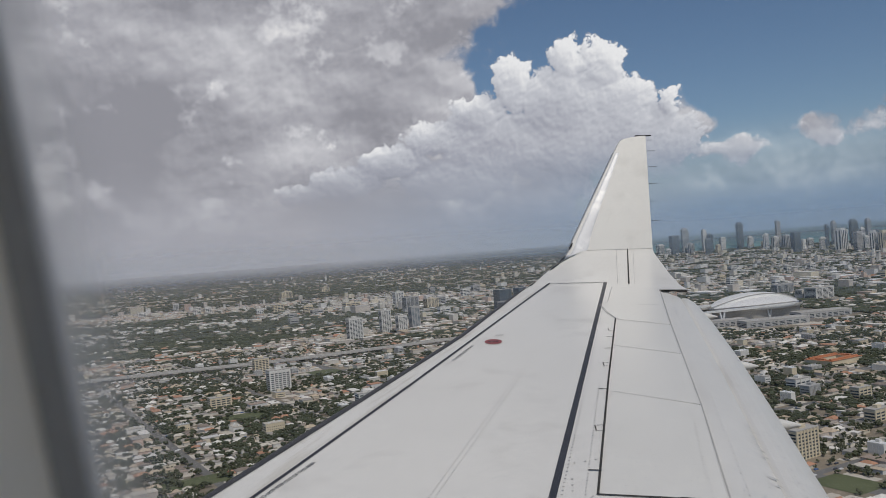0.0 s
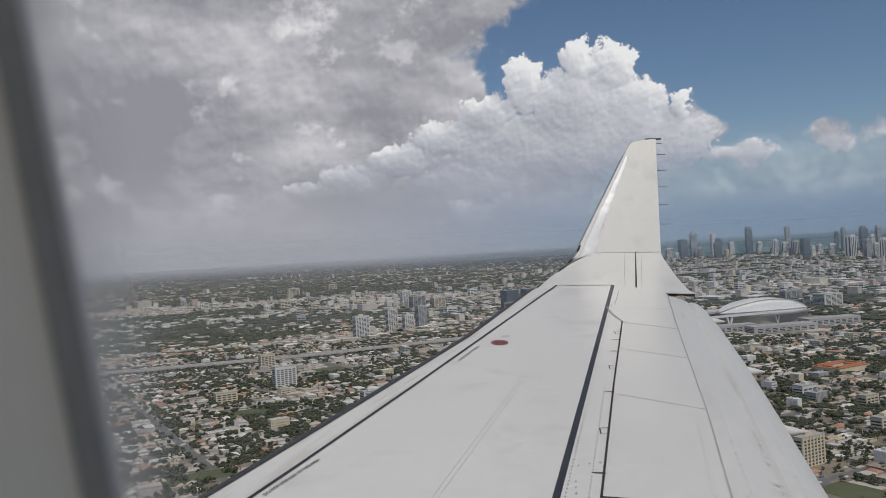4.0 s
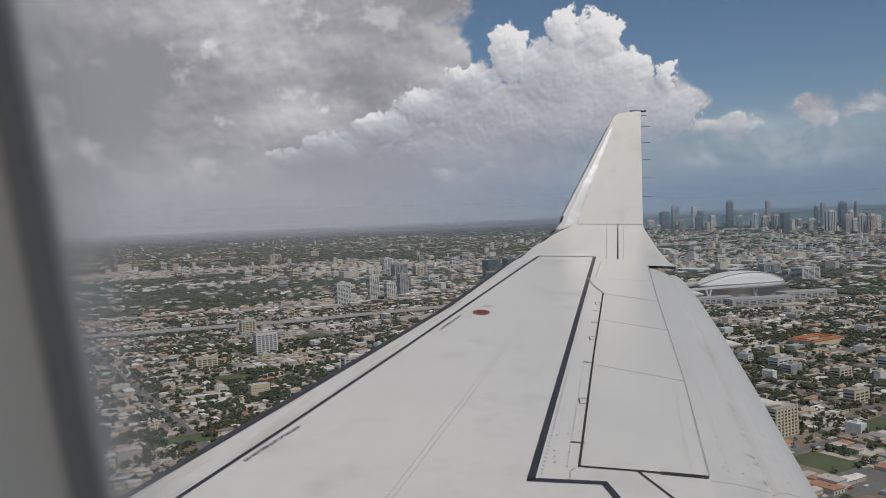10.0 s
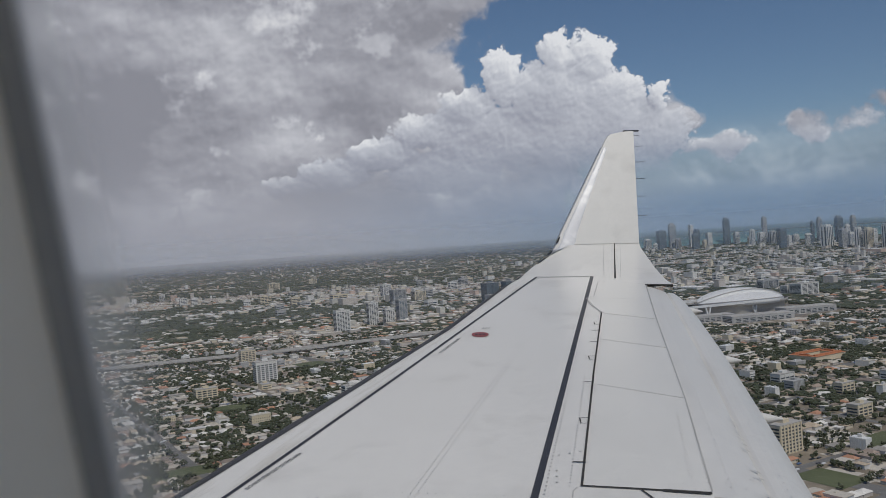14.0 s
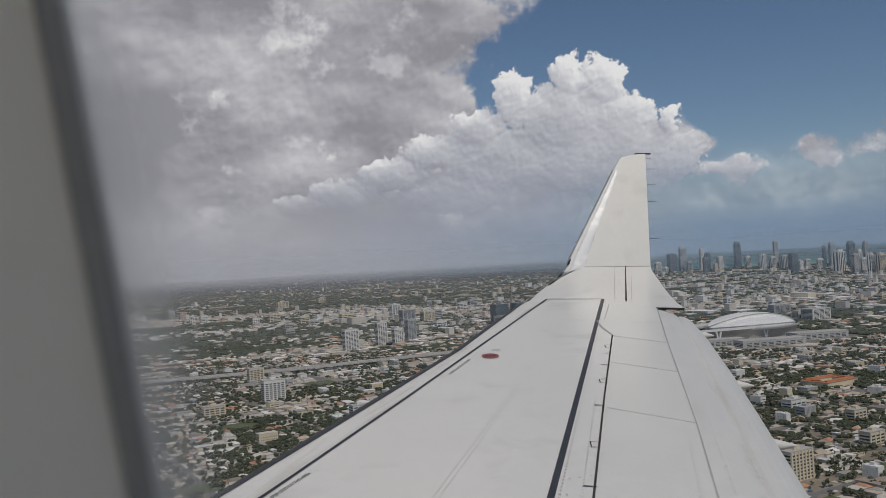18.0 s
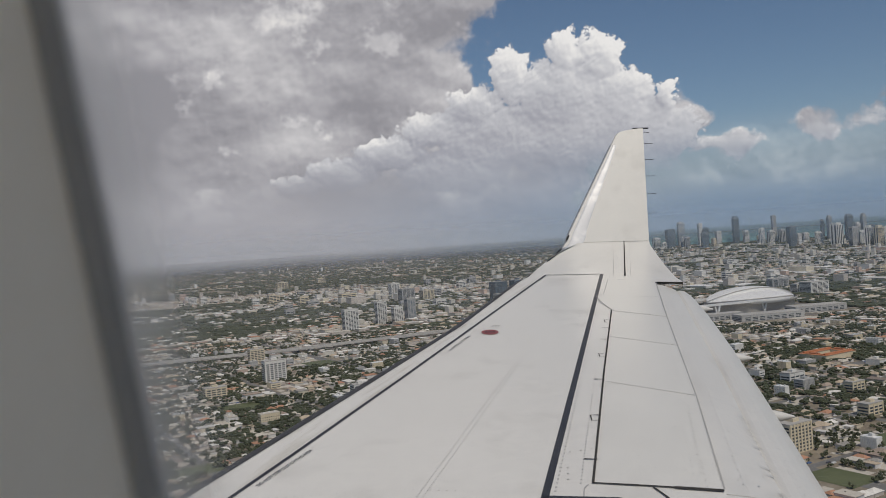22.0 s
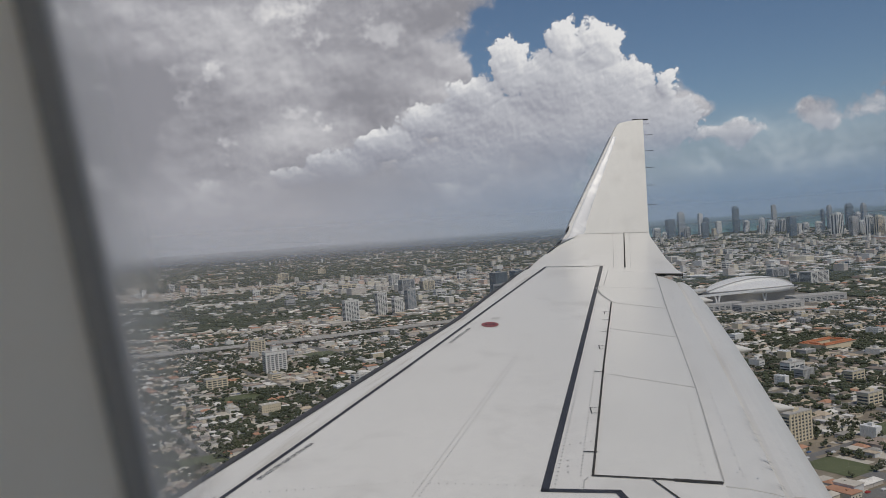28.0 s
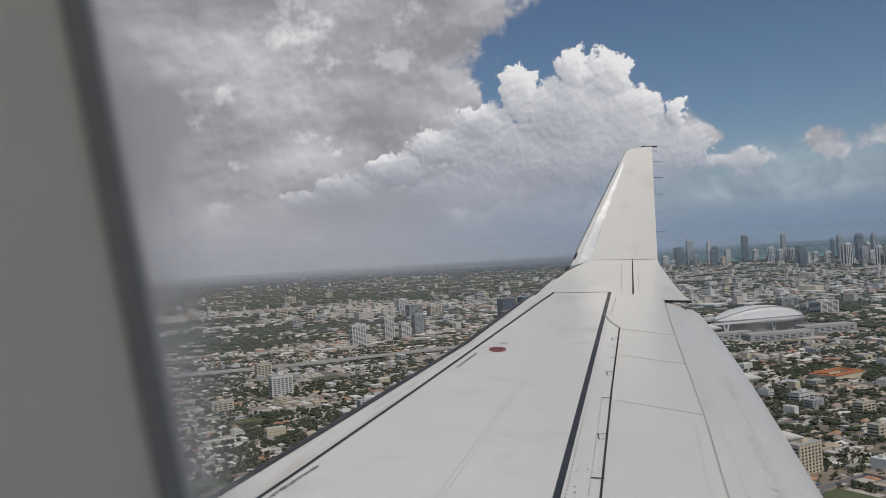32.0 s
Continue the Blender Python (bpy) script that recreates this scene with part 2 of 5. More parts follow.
def pane_material():
    """Acrylic with a faint film of dust and fine scratches; its thicker rim imitates a pale glow beside the frame."""
    m, nodes, links = shader("window_acrylic")
    nodes.remove(nodes["Principled BSDF"])
    tc = nodes.new("ShaderNodeTexCoord")
    n = nodes.new("ShaderNodeTexNoise")
    n.inputs["Scale"].default_value, n.inputs["Detail"].default_value = 9, 5
    links.new(tc.outputs["Object"], n.inputs["Vector"])
    clear, film, add = nodes.new("ShaderNodeBsdfTransparent"), nodes.new("ShaderNodeBsdfTranslucent"), nodes.new("ShaderNodeMixShader")
    film.inputs[0].default_value = (0.95, 0.93, 0.89, 1)
    sep = nodes.new("ShaderNodeSeparateXYZ")
    links.new(tc.outputs["Object"], sep.inputs[0])
    side = math_node(nodes, links, "DIVIDE", math_node(nodes, links, "ABSOLUTE", sep.outputs[0]), 0.155)
    tall = math_node(nodes, links, "DIVIDE", math_node(nodes, links, "ABSOLUTE", sep.outputs[2]), 0.270)
    # pale halo along the window's edge, put into the cover of the film
    rim = nodes.new("ShaderNodeMapRange")
    rim.interpolation_type = "SMOOTHSTEP"
    for k, v in zip((1, 2, 3, 4), (0.80, 1.02, 0.0, 0.62)):
        rim.inputs[k].default_value = v
    links.new(math_node(nodes, links, "MAXIMUM", side, tall), rim.inputs[0])
    film_cover = math_node(nodes, links, "MULTIPLY_ADD", n.outputs[0], 0.05, rim.outputs[0], clamp=True)
    links.new(film_cover, add.inputs[0])
    links.new(clear.outputs[0], add.inputs[1])
    links.new(film.outputs[0], add.inputs[2])
    links.new(add.outputs[0], nodes["Material Output"].inputs[0])
    return m


def veil_material(strength, bank, rim=False):
    """A sheet that stands in for humid air, its haze put into cover and tint: mostly clear, scattering a little of the
    daylight, thinning out upwards; a bank of haze is thickest at the eye's height.
    """
    m, nodes, links = shader("painted_haze")
    nodes.remove(nodes["Principled BSDF"])
    g = nodes.new("ShaderNodeNewGeometry")
    s = nodes.new("ShaderNodeSeparateXYZ")
    links.new(g.outputs["Position"], s.inputs[0])

    def span(source, a, b, x, y, kind="SMOOTHSTEP"):
        n = nodes.new("ShaderNodeMapRange")
        n.interpolation_type = kind
        for k, v in zip((1, 2, 3, 4), (a, b, x, y)):
            n.inputs[k].default_value = v
        links.new(source, n.inputs[0])
        return n.outputs[0]

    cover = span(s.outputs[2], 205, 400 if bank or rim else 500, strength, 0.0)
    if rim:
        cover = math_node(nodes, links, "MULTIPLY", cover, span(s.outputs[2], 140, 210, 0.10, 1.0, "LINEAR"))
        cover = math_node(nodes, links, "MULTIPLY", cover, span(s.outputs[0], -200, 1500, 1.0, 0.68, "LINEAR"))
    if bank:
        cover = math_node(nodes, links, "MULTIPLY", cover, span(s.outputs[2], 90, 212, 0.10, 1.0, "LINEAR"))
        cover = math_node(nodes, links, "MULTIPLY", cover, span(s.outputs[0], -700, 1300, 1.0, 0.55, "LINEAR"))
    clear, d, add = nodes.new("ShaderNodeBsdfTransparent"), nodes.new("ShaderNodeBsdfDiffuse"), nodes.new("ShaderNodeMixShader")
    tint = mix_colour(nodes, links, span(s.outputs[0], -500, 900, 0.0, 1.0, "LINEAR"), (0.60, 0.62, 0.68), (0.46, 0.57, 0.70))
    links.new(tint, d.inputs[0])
    links.new(cover, add.inputs[0])
    links.new(clear.outputs[0], add.inputs[1])
    links.new(d.outputs[0], add.inputs[2])
    links.new(add.outputs[0], nodes["Material Output"].inputs[0])
    return m


def cloud_material():
    """Cumulus on the sky's dome. The dome's coordinates are degrees round and degrees up."""
    m, nodes, links = shader("cloud_sky")
    nodes.remove(nodes["Principled BSDF"])
    uv = nodes.new("ShaderNodeUVMap")
    uv.uv_map = "degrees"

    def vec(op, a, b):
        n = nodes.new("ShaderNodeVectorMath")
        n.operation = op
        for k, v in enumerate((a, b)):
            if v is None:
                continue
            if isinstance(v, tuple):
                n.inputs[k].default_value = v
            else:
                links.new(v, n.inputs[k])
        return n

    def puff(p, az, el, rx, ry, gain=1.0):
        d = vec("MULTIPLY", vec("SUBTRACT", p, (az, el, 0)).outputs[0], (1 / rx, 1 / ry, 0)).outputs[0]
        return math_node(nodes, links, "MULTIPLY_ADD", vec("DOT_PRODUCT", d, d).outputs["Value"], -gain, gain)

    def noise_at(p, scale, detail, rough=0.55, shift=(0, 0, 0)):
        n = nodes.new("ShaderNodeTexNoise")
        n.inputs["Scale"].default_value, n.inputs["Detail"].default_value, n.inputs["Roughness"].default_value = scale, detail, rough
        links.new(vec("ADD", p, shift).outputs[0], n.inputs["Vector"])
        return n.outputs[0]

    def billow(p, scale, shift):
        """Rounded heads of several sizes, like a cauliflower."""
        n = nodes.new("ShaderNodeTexVoronoi")
        n.feature, n.normalize = "SMOOTH_F1", True
        for key, v in (("Scale", scale), ("Detail", 4.0), ("Roughness", 0.68), ("Lacunarity", 2.3), ("Smoothness", 0.08)):
            n.inputs[key].default_value = v
        links.new(vec("ADD", p, shift).outputs[0], n.inputs["Vector"])
        return n.outputs["Distance"]

    def blobs(p, puffs, soft):
        tops = [puff(p, *q) for q in puffs]
        d = tops[0]
        for t in tops[1:]:
            d = math_node(nodes, links, "SMOOTH_MAX", d, t, soft)
        return math_node(nodes, links, "MAXIMUM", math_node(nodes, links, "MINIMUM", d, 0.75), -2.0)

    def bend(p, scale, reach):
        warp = nodes.new("ShaderNodeTexNoise")
        warp.inputs["Scale"].default_value, warp.inputs["Detail"].default_value = scale, 4
        links.new(p, warp.inputs["Vector"])
        return vec("ADD", p, vec("MULTIPLY", vec("SUBTRACT", warp.outputs["Color"], (0.5, 0.5, 0.5)).outputs[0], (reach * 1.2, reach, 0)).outputs[0]).outputs[0]

    def heads(p):
        """The towering cumulus in front: hard cauliflower heads."""
        bent = bend(p, 0.75, 2.0)
        d = blobs(bent, HEADS, 0.12)
        d = math_node(nodes, links, "MULTIPLY_ADD", math_node(nodes, links, "SUBTRACT", 0.40, billow(bent, 0.50, (7, 3, 0))), 1.2, d)
        d = math_node(nodes, links, "MULTIPLY_ADD", math_node(nodes, links, "SUBTRACT", 0.40, billow(bent, 1.7, (2, 9, 0))), 1.0, d)
        return math_node(nodes, links, "MULTIPLY_ADD", math_node(nodes, links, "SUBTRACT", noise_at(p, 1.3, 9, 0.66), 0.5), 1.7, d)

    def bank(p):
        """The broken grey layer behind: lumpy, with ragged edges."""
        bent = bend(p, 0.30, 3.4)
        d = blobs(bent, BANK, 0.4)
        d = math_node(nodes, links, "MULTIPLY_ADD", math_node(nodes, links, "SUBTRACT", noise_at(p, 0.26, 9, 0.55), 0.5), 2.3, d)
        return math_node(nodes, links, "MULTIPLY_ADD", math_node(nodes, links, "SUBTRACT", 0.40, billow(bent, 0.62, (17, 5, 0))), 0.75, d)

    def span(source, a, b, x, y, kind="SMOOTHSTEP"):
        n = nodes.new("ShaderNodeMapRange")
        n.interpolation_type = kind
        for k, v in zip((1, 2, 3, 4), (a, b, x, y)):
            n.inputs[k].default_value = v
        links.new(source, n.inputs[0])
        return n.outputs[0]

    sep = nodes.new("ShaderNodeSeparateXYZ")
    links.new(uv.outputs[0], sep.inputs[0])
    h0, h1 = heads(uv.outputs[0]), heads(vec("ADD", uv.outputs[0], (0.14, 0.22, 0)).outputs[0])
    b0, b1 = bank(uv.outputs[0]), bank(vec("ADD", uv.outputs[0], (0.20, 0.36, 0)).outputs[0])
    g0, g1 = blobs(uv.outputs[0], HEADS, 0.12), blobs(vec("ADD", uv.outputs[0], (0.7, 1.0, 0)).outputs[0], HEADS, 0.12)
    h_tone = math_node(nodes, links, "MULTIPLY_ADD", math_node(nodes, links, "SUBTRACT", h0, h1), 0.27, 0.54)
    h_tone = math_node(nodes, links, "MULTIPLY_ADD", math_node(nodes, links, "SUBTRACT", g0, g1), 0.16, h_tone)
    h_tone = math_node(nodes, links, "MULTIPLY_ADD", math_node(nodes, links, "SUBTRACT", noise_at(uv.outputs[0], 0.16, 5, 0.5, (3, 22, 0)), 0.5), 0.7, h_tone)
    h_tone = math_node(nodes, links, "ADD", h_tone, span(sep.outputs[1], 3.0, 11.5, -0.26, 0.10, "LINEAR"))
    b_tone = math_node(nodes, links, "MULTIPLY_ADD", math_node(nodes, links, "SUBTRACT", b0, b1), 0.42, 0.27)
    slow = noise_at(vec("MULTIPLY", uv.outputs[0], (0.7, 1.3, 1)).outputs[0], 0.15, 6, 0.55, (31, 12, 0))
    b_tone = math_node(nodes, links, "MULTIPLY_ADD", math_node(nodes, links, "SUBTRACT", slow, 0.5), 2.0, b_tone)
    b_tone = math_node(nodes, links, "ADD", b_tone, span(noise_at(uv.outputs[0], 0.17, 12, 0.62, (16, 52, 0)), 0.54, 0.61, 0.0, 0.30))
    b_tone = math_node(nodes, links, "ADD", b_tone, span(sep.outputs[0], -20, 8, -0.02, 0.10, "LINEAR"))
    h_shade = ramp(nodes, [(0.1, (0.243, 0.249, 0.288)), (0.4, (0.356, 0.361, 0.400)), (0.65, (0.498, 0.502, 0.530)), (0.95, (0.74, 0.73, 0.72))])
    b_shade = ramp(nodes, [(0.1, (0.258, 0.255, 0.278)), (0.4, (0.375, 0.369, 0.392)), (0.65, (0.515, 0.507, 0.522)), (0.95, (0.74, 0.72, 0.70))])
    links.new(h_tone, h_shade.inputs[0])
    links.new(b_tone, b_shade.inputs[0])
    h_mask = math_node(nodes, links, "MULTIPLY", span(h0, 0.0, 0.30, 0.0, 1.0), span(sep.outputs[1], 1.5, 6.0, 0.2, 1.0))
    b_mask = span(b0, -0.10, 0.34, 0.0, 1.0)
    shade = mix_colour(nodes, links, h_mask, b_shade.outputs[0], h_shade.outputs[0])
    mask = math_node(nodes, links, "MAXIMUM", h_mask, b_mask)
    haze = span(sep.outputs[1], 0.6, 7.6, 1.0, 0.0, "SMOOTHSTEP")
    warm = span(sep.outputs[0], -10, 18, 0.0, 1.0, "LINEAR")
    air = mix_colour(nodes, links, warm, (0.343, 0.341, 0.370), (0.160, 0.240, 0.348))
    colour = mix_colour(nodes, links, haze, shade, air)
    cover = math_node(nodes, links, "MAXIMUM", mask, haze)
    glow, clear, out = nodes.new("ShaderNodeEmission"), nodes.new("ShaderNodeBsdfTransparent"), nodes.new("ShaderNodeMixShader")
    links.new(colour, glow.inputs[0])
    links.new(cover, out.inputs[0])
    links.new(clear.outputs[0], out.inputs[1])
    links.new(glow.outputs[0], out.inputs[2])
    links.new(out.outputs[0], nodes["Material Output"].inputs[0])
    m.cycles.emission_sampling = "NONE"
    return m


# cumulus heads and the bank behind them: degrees round, degrees up, half width, half height
HEADS = [
    (5.0, 11.1, 1.4, 1.8), (8.9, 12.2, 1.2, 1.4), (11.2, 11.8, 1.5, 1.6), (8.3, 9.3, 4.0, 2.3), (12.3, 9.0, 2.2, 1.9), (15.4, 8.8, 0.8, 1.0), (11.0, 6.3, 6.0, 3.2),
    (2.6, 9.2, 2.0, 1.3), (-0.4, 7.7, 2.2, 1.2), (-3.4, 6.4, 2.4, 1.1), (-6.8, 5.2, 2.4, 1.0), (4.0, 6.8, 4.4, 2.3),
    (1.0, 4.9, 4.0, 1.4), (-9.6, 4.6, 1.8, 0.8),
]
BANK = [
    (-15.0, 14.0, 15.5, 10.0), (-3.0, 16.5, 7.5, 5.0), (-14.0, 4.0, 19.0, 7.0), (0.0, 3.0, 11.0, 5.5), (-1.5, 9.5, 4.4, 4.0), (-2.0, 22.0, 11.0, 6.5), (-32.0, 12.0, 13.0, 15.0),
    (16.4, 7.4, 2.0, 1.1, 0.55), (18.6, 5.3, 2.2, 0.9, 0.55), (24.0, 6.0, 1.5, 0.8, 0.35), (27.4, 5.9, 1.7, 1.0, 0.45), (29.8, 7.2, 1.6, 1.0, 0.5),
]


# ---- building helpers ----
def part(name, bm, material, parent=None, label=""):
    me = bpy.data.meshes.new(name)
    bm.to_mesh(me)
    bm.free()
    me.materials.append(material)
    ob = new(name, me)
    ob.parent = parent
    return tagged(ob, label) if label else ob


def again(name, me, parent, m=None):
    """One more object on a mesh that exists."""
    ob = new(name, me)
    ob.parent = parent
    if m is not None:
        ob.matrix_local = m
    return ob


def box_into(bm, x0, x1, y0, y1, z0, z1, bevel=0.0):
    made = bmesh.ops.create_cube(bm, size=1.0, matrix=Matrix.Translation(((x0 + x1) / 2, (y0 + y1) / 2, (z0 + z1) / 2)) @ Matrix.Diagonal((x1 - x0, y1 - y0, z1 - z0, 1)))
    if bevel:
        edges = {e for v in made["verts"] for e in v.link_edges}
        bmesh.ops.bevel(bm, geom=list(edges), offset=bevel, segments=1, affect="EDGES")
    return bm


def box(*a, **k):
    return box_into(bmesh.new(), *a, **k)


def mesh_from(name, verts, faces, material, parent=None, smooth=False):
    me = bpy.data.meshes.new(name)
    me.from_pydata([tuple(map(float, v)) for v in verts], [], faces)
    me.materials.append(material)
    if smooth:
        me.shade_smooth()
    me.update()
    ob = new(name, me)
    ob.parent = parent
    return ob


def scatter(name, material, verts, tris, spots, smooth=False):
    """One mesh of many copies of a small shape. spots: rows of x, y, z, sx, sy, sz, turn."""
    verts, tris, spots = np.asarray(verts, float), np.asarray(tris, int), np.asarray(spots, float)
    c, s = np.cos(spots[:, 6])[:, None], np.sin(spots[:, 6])[:, None]
    x, y, z = verts[None, :, 0] * spots[:, 3:4], verts[None, :, 1] * spots[:, 4:5], verts[None, :, 2] * spots[:, 5:6]
    co = np.stack([x * c - y * s + spots[:, 0:1], x * s + y * c + spots[:, 1:2], z + spots[:, 2:3]], -1).reshape(-1, 3)
    k = tris.shape[1]
    idx = (tris[None] + (np.arange(len(spots)) * len(verts))[:, None, None]).reshape(-1)
    me = bpy.data.meshes.new(name)
    me.vertices.add(len(co))
    me.vertices.foreach_set("co", co.ravel())
    me.loops.add(len(idx))
    me.loops.foreach_set("vertex_index", idx)
    me.polygons.add(len(idx) // k)
    me.polygons.foreach_set("loop_start", np.arange(0, len(idx), k))
    me.polygons.foreach_set("loop_total", np.full(len(idx) // k, k))
    me.update(calc_edges=True)
    me.shade_flat()
    me.materials.append(material)
    return new(name, me)


def squeeze(d):
    """Distances past 2200 m draw together, so that the horizon lies 4800 m off."""
    return d if d <= 2200 else 2200 + 2600 * (1 - math.exp(-(d - 2200) / 2600))


def spot(x, y, z=0.0):
    """A place on the ground plane drawn in towards the eye, with the factor by which things there shrink."""
    d = max(math.hypot(x, y), 1e-6)
    k = squeeze(d) / d
    return Vector((x * k, y * k, EYE + (z - EYE) * k)), k


def polar(az, d):
    return d * math.sin(radians(az)), d * math.cos(radians(az))


GRID = radians(30)                             # the streets' turn
NX, NY, EX, EY = -math.sin(GRID), math.cos(GRID), math.cos(GRID), math.sin(GRID)


def block(e, n):
    return e * EX + n * NX, e * EY + n * NY


# ---- sky dome, haze ----
def dome():
    cols, rows, rad = 75, 14, 4900
    verts, faces, deg = [], [], []
    for j in range(rows + 1):
        for i in range(cols + 1):
            az, el = -75 + 150 * i / cols, -4 + 56 * j / rows
            verts.append((rad * math.sin(radians(az)) * math.cos(radians(el)), rad * math.cos(radians(az)) * math.cos(radians(el)), EYE + rad * math.sin(radians(el))))
            deg.append((az, el))
    for j in range(rows):
        for i in range(cols):
            a = j * (cols + 1) + i
            faces.append((a, a + cols + 1, a + cols + 2, a + 1))
    ob = mesh_from("backdrop", verts, faces, cloud_material(), smooth=True)
    layer = ob.data.uv_layers.new(name="degrees")
    for loop in ob.data.loops:
        layer.data[loop.index].uv = deg[loop.vertex_index]
    tagged(ob, "blue summer sky with towering grey and white cumulus", "sky", kind="structure")


dome()
# upright tinted sheets imitate the haze in front of the far city and horizon
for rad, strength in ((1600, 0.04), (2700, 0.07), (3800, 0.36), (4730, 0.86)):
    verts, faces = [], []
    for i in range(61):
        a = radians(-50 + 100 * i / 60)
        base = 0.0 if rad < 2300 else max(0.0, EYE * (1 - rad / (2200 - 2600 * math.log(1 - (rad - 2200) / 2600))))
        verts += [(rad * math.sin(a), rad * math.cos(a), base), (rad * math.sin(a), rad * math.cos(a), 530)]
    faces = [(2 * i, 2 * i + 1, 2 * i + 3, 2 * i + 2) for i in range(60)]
    tagged(mesh_from("haze_layer", verts, faces, veil_material(strength, rad == 3800, rad > 4000)), "upright see-through grey-blue sheet that imitates humid haze over the city", "haze", kind="structure")


# ---- ground ----
def ring_sheet(name, ds, a0, a1, steps, lift, material, label, category, pull=0.0):
    verts, faces = [], []
    for d in ds:
        for i in range(steps + 1):
            a = a0 + (a1 - a0) * i / steps
            p, _ = spot(*polar(a, d), lift)
            verts.append(p.lerp(Vector((0, 0, EYE)), pull))
    for j in range(len(ds) - 1):
        for i in range(steps):
            a = j * (steps + 1) + i
            faces.append((a, a + 1, a + steps + 2, a + steps + 1))
    return tagged(mesh_from(name, verts, faces, material, smooth=True), label, category, kind="structure")


ring_sheet("ground", [0.5, 300, 800, 1400, 2000, 2200] + [2200 * 1.06 ** k for k in range(1, 66)], -180, 180, 144, 0.0, M_GROUND, "flat suburban ground of grass, earth and paving", "ground")
ring_sheet("water", [10500 * 1.05 ** k for k in range(44)], 9, 36, 40, 6.0, M_WATER, "grey-blue bay water behind the towers", "water", 0.003)
ring_sheet("water", [21500, 22200, 23000, 24000], 0, 9, 20, 6.0, M_WATER, "pale strip of bay water near the horizon", "water", 0.003)
ring_sheet("ground", [23000 * 1.02 ** k for k in range(9)], 4, 36, 30, 30.0, M_FOLIAGE_FAR, "low wooded barrier island across the bay", "ground", 0.005)


def strip(name, pts, width, lift, material, label, category):
    """A flat band along a line on the ground."""
    verts, faces = [], []
    for i, (x, y) in enumerate(pts):
        a, b = pts[max(i - 1, 0)], pts[min(i + 1, len(pts) - 1)]
        dx, dy = b[0] - a[0], b[1] - a[1]
        n = math.hypot(dx, dy)
        for s in (-0.5, 0.5):
            p, _ = spot(x - dy / n * width * s, y + dx / n * width * s, lift)
            verts.append(p)
    faces = [(2 * i, 2 * i + 2, 2 * i + 3, 2 * i + 1) for i in range(len(pts) - 1)]
    return tagged(mesh_from(name, verts, faces, material), label, category, kind="structure")


def seen(x, y, lo=420, hi=1e9, half=34):
    d = math.hypot(x, y)
    return lo < d < hi and abs(math.degrees(math.atan2(x, y))) < half


def line_of(fix, along_e, lo, hi, step=60):
    pts = []
    for k in range(int((hi - lo) / step) + 1):
        u = lo + k * step
        p = block(u, fix) if along_e else block(fix, u)
        if seen(*p, 380, 6000, 37):
            pts.append(p)
        elif len(pts) > 1:
            break
    return pts


for k in range(-20, 64):
    pts = line_of(k * 96.0, True, -3000, 6000)
    if len(pts) > 1:
        strip("road", pts, 9 if k % 4 else 18, 0.12, M_ROAD, "grey asphalt street between rows of houses", "road")
for k in range(-16, 30):
    pts = line_of(k * 205.0, False, -1500, 6500)
    if len(pts) > 1:
        strip("road", pts, 10 if k % 3 else 20, 0.17, M_ROAD, "worn asphalt avenue crossing the suburb", "road")


# ---- the aircraft ----
def empty(name, m, label, category, group=""):
    ob = new(name)
    ob.matrix_world = m
    return tagged(ob, label, category, group)


A0, B0 = -1.979, 0.172                         # the wing's upper face: z = A0 + B0 * y


def on_wing(x, y, lift=0.0):
    return Vector((x, y, A0 + B0 * y + lift))


def lead(y):
    return float(np.interp(y, (-0.6, 4.218, 5.347, 6.299, 7.932, 10.3, 11.1), (-3.62, -1.518, -1.023, -0.611, 0.086, 0.93, 1.29)))


def rear(y):
    return float(np.interp(y, (-0.6, 4.218, 4.375, 5.847, 7.124, 8.29, 9.814, 10.2), (0.486, 1.381, 1.409, 1.687, 1.925, 2.129, 2.421, 2.49)))


def flap_end(y):
    return float(np.interp(y, (-0.6, 4.751, 5.474, 6.56, 7.797, 9.207, 9.956), (1.27, 2.148, 2.272, 2.458, 2.659, 2.861, 2.939)))


wing = empty("wing", AIR, "white aircraft wing with dark panel lines, seen from above", "wing")


def wing_skin():
    """Sections from the leading edge over the top to the rear panel and back below."""
    sections = []
    for y in (-1.6, -0.6, 1.0, 2.5, 3.6, 4.6, 5.6, 6.6, 7.6, 8.6, 9.5, 10.1):
        l, r = lead(y), rear(y)
        top = [(l + (r - l) * u, y, A0 + B0 * y - dz) for u, dz in ((0, 0.012), (0.02, 0.004), (0.06, 0), (0.2, 0), (0.4, 0), (0.6, 0), (0.8, 0.0), (1, 0.0))]
        thick = 0.10 + 0.10 * (10.5 - y) / 10
        low = [(l + (r - l) * u, y, A0 + B0 * y - thick * k) for u, k in ((1, 0.25), (0.75, 0.9), (0.35, 1.5), (0.08, 0.95), (0.0, 0.5))]
        sections.append(top + low)
    verts = [v for s in sections for v in s]
    n = len(sections[0])
    faces = [(j * n + i, j * n + (i + 1) % n, (j + 1) * n + (i + 1) % n, (j + 1) * n + i) for j in range(len(sections) - 1) for i in range(n)]
    faces += [tuple(range(n)), tuple(range((len(sections) - 1) * n, len(sections) * n))[::-1]]
    mesh_from("wing_skin", verts, faces, M_WING, wing)


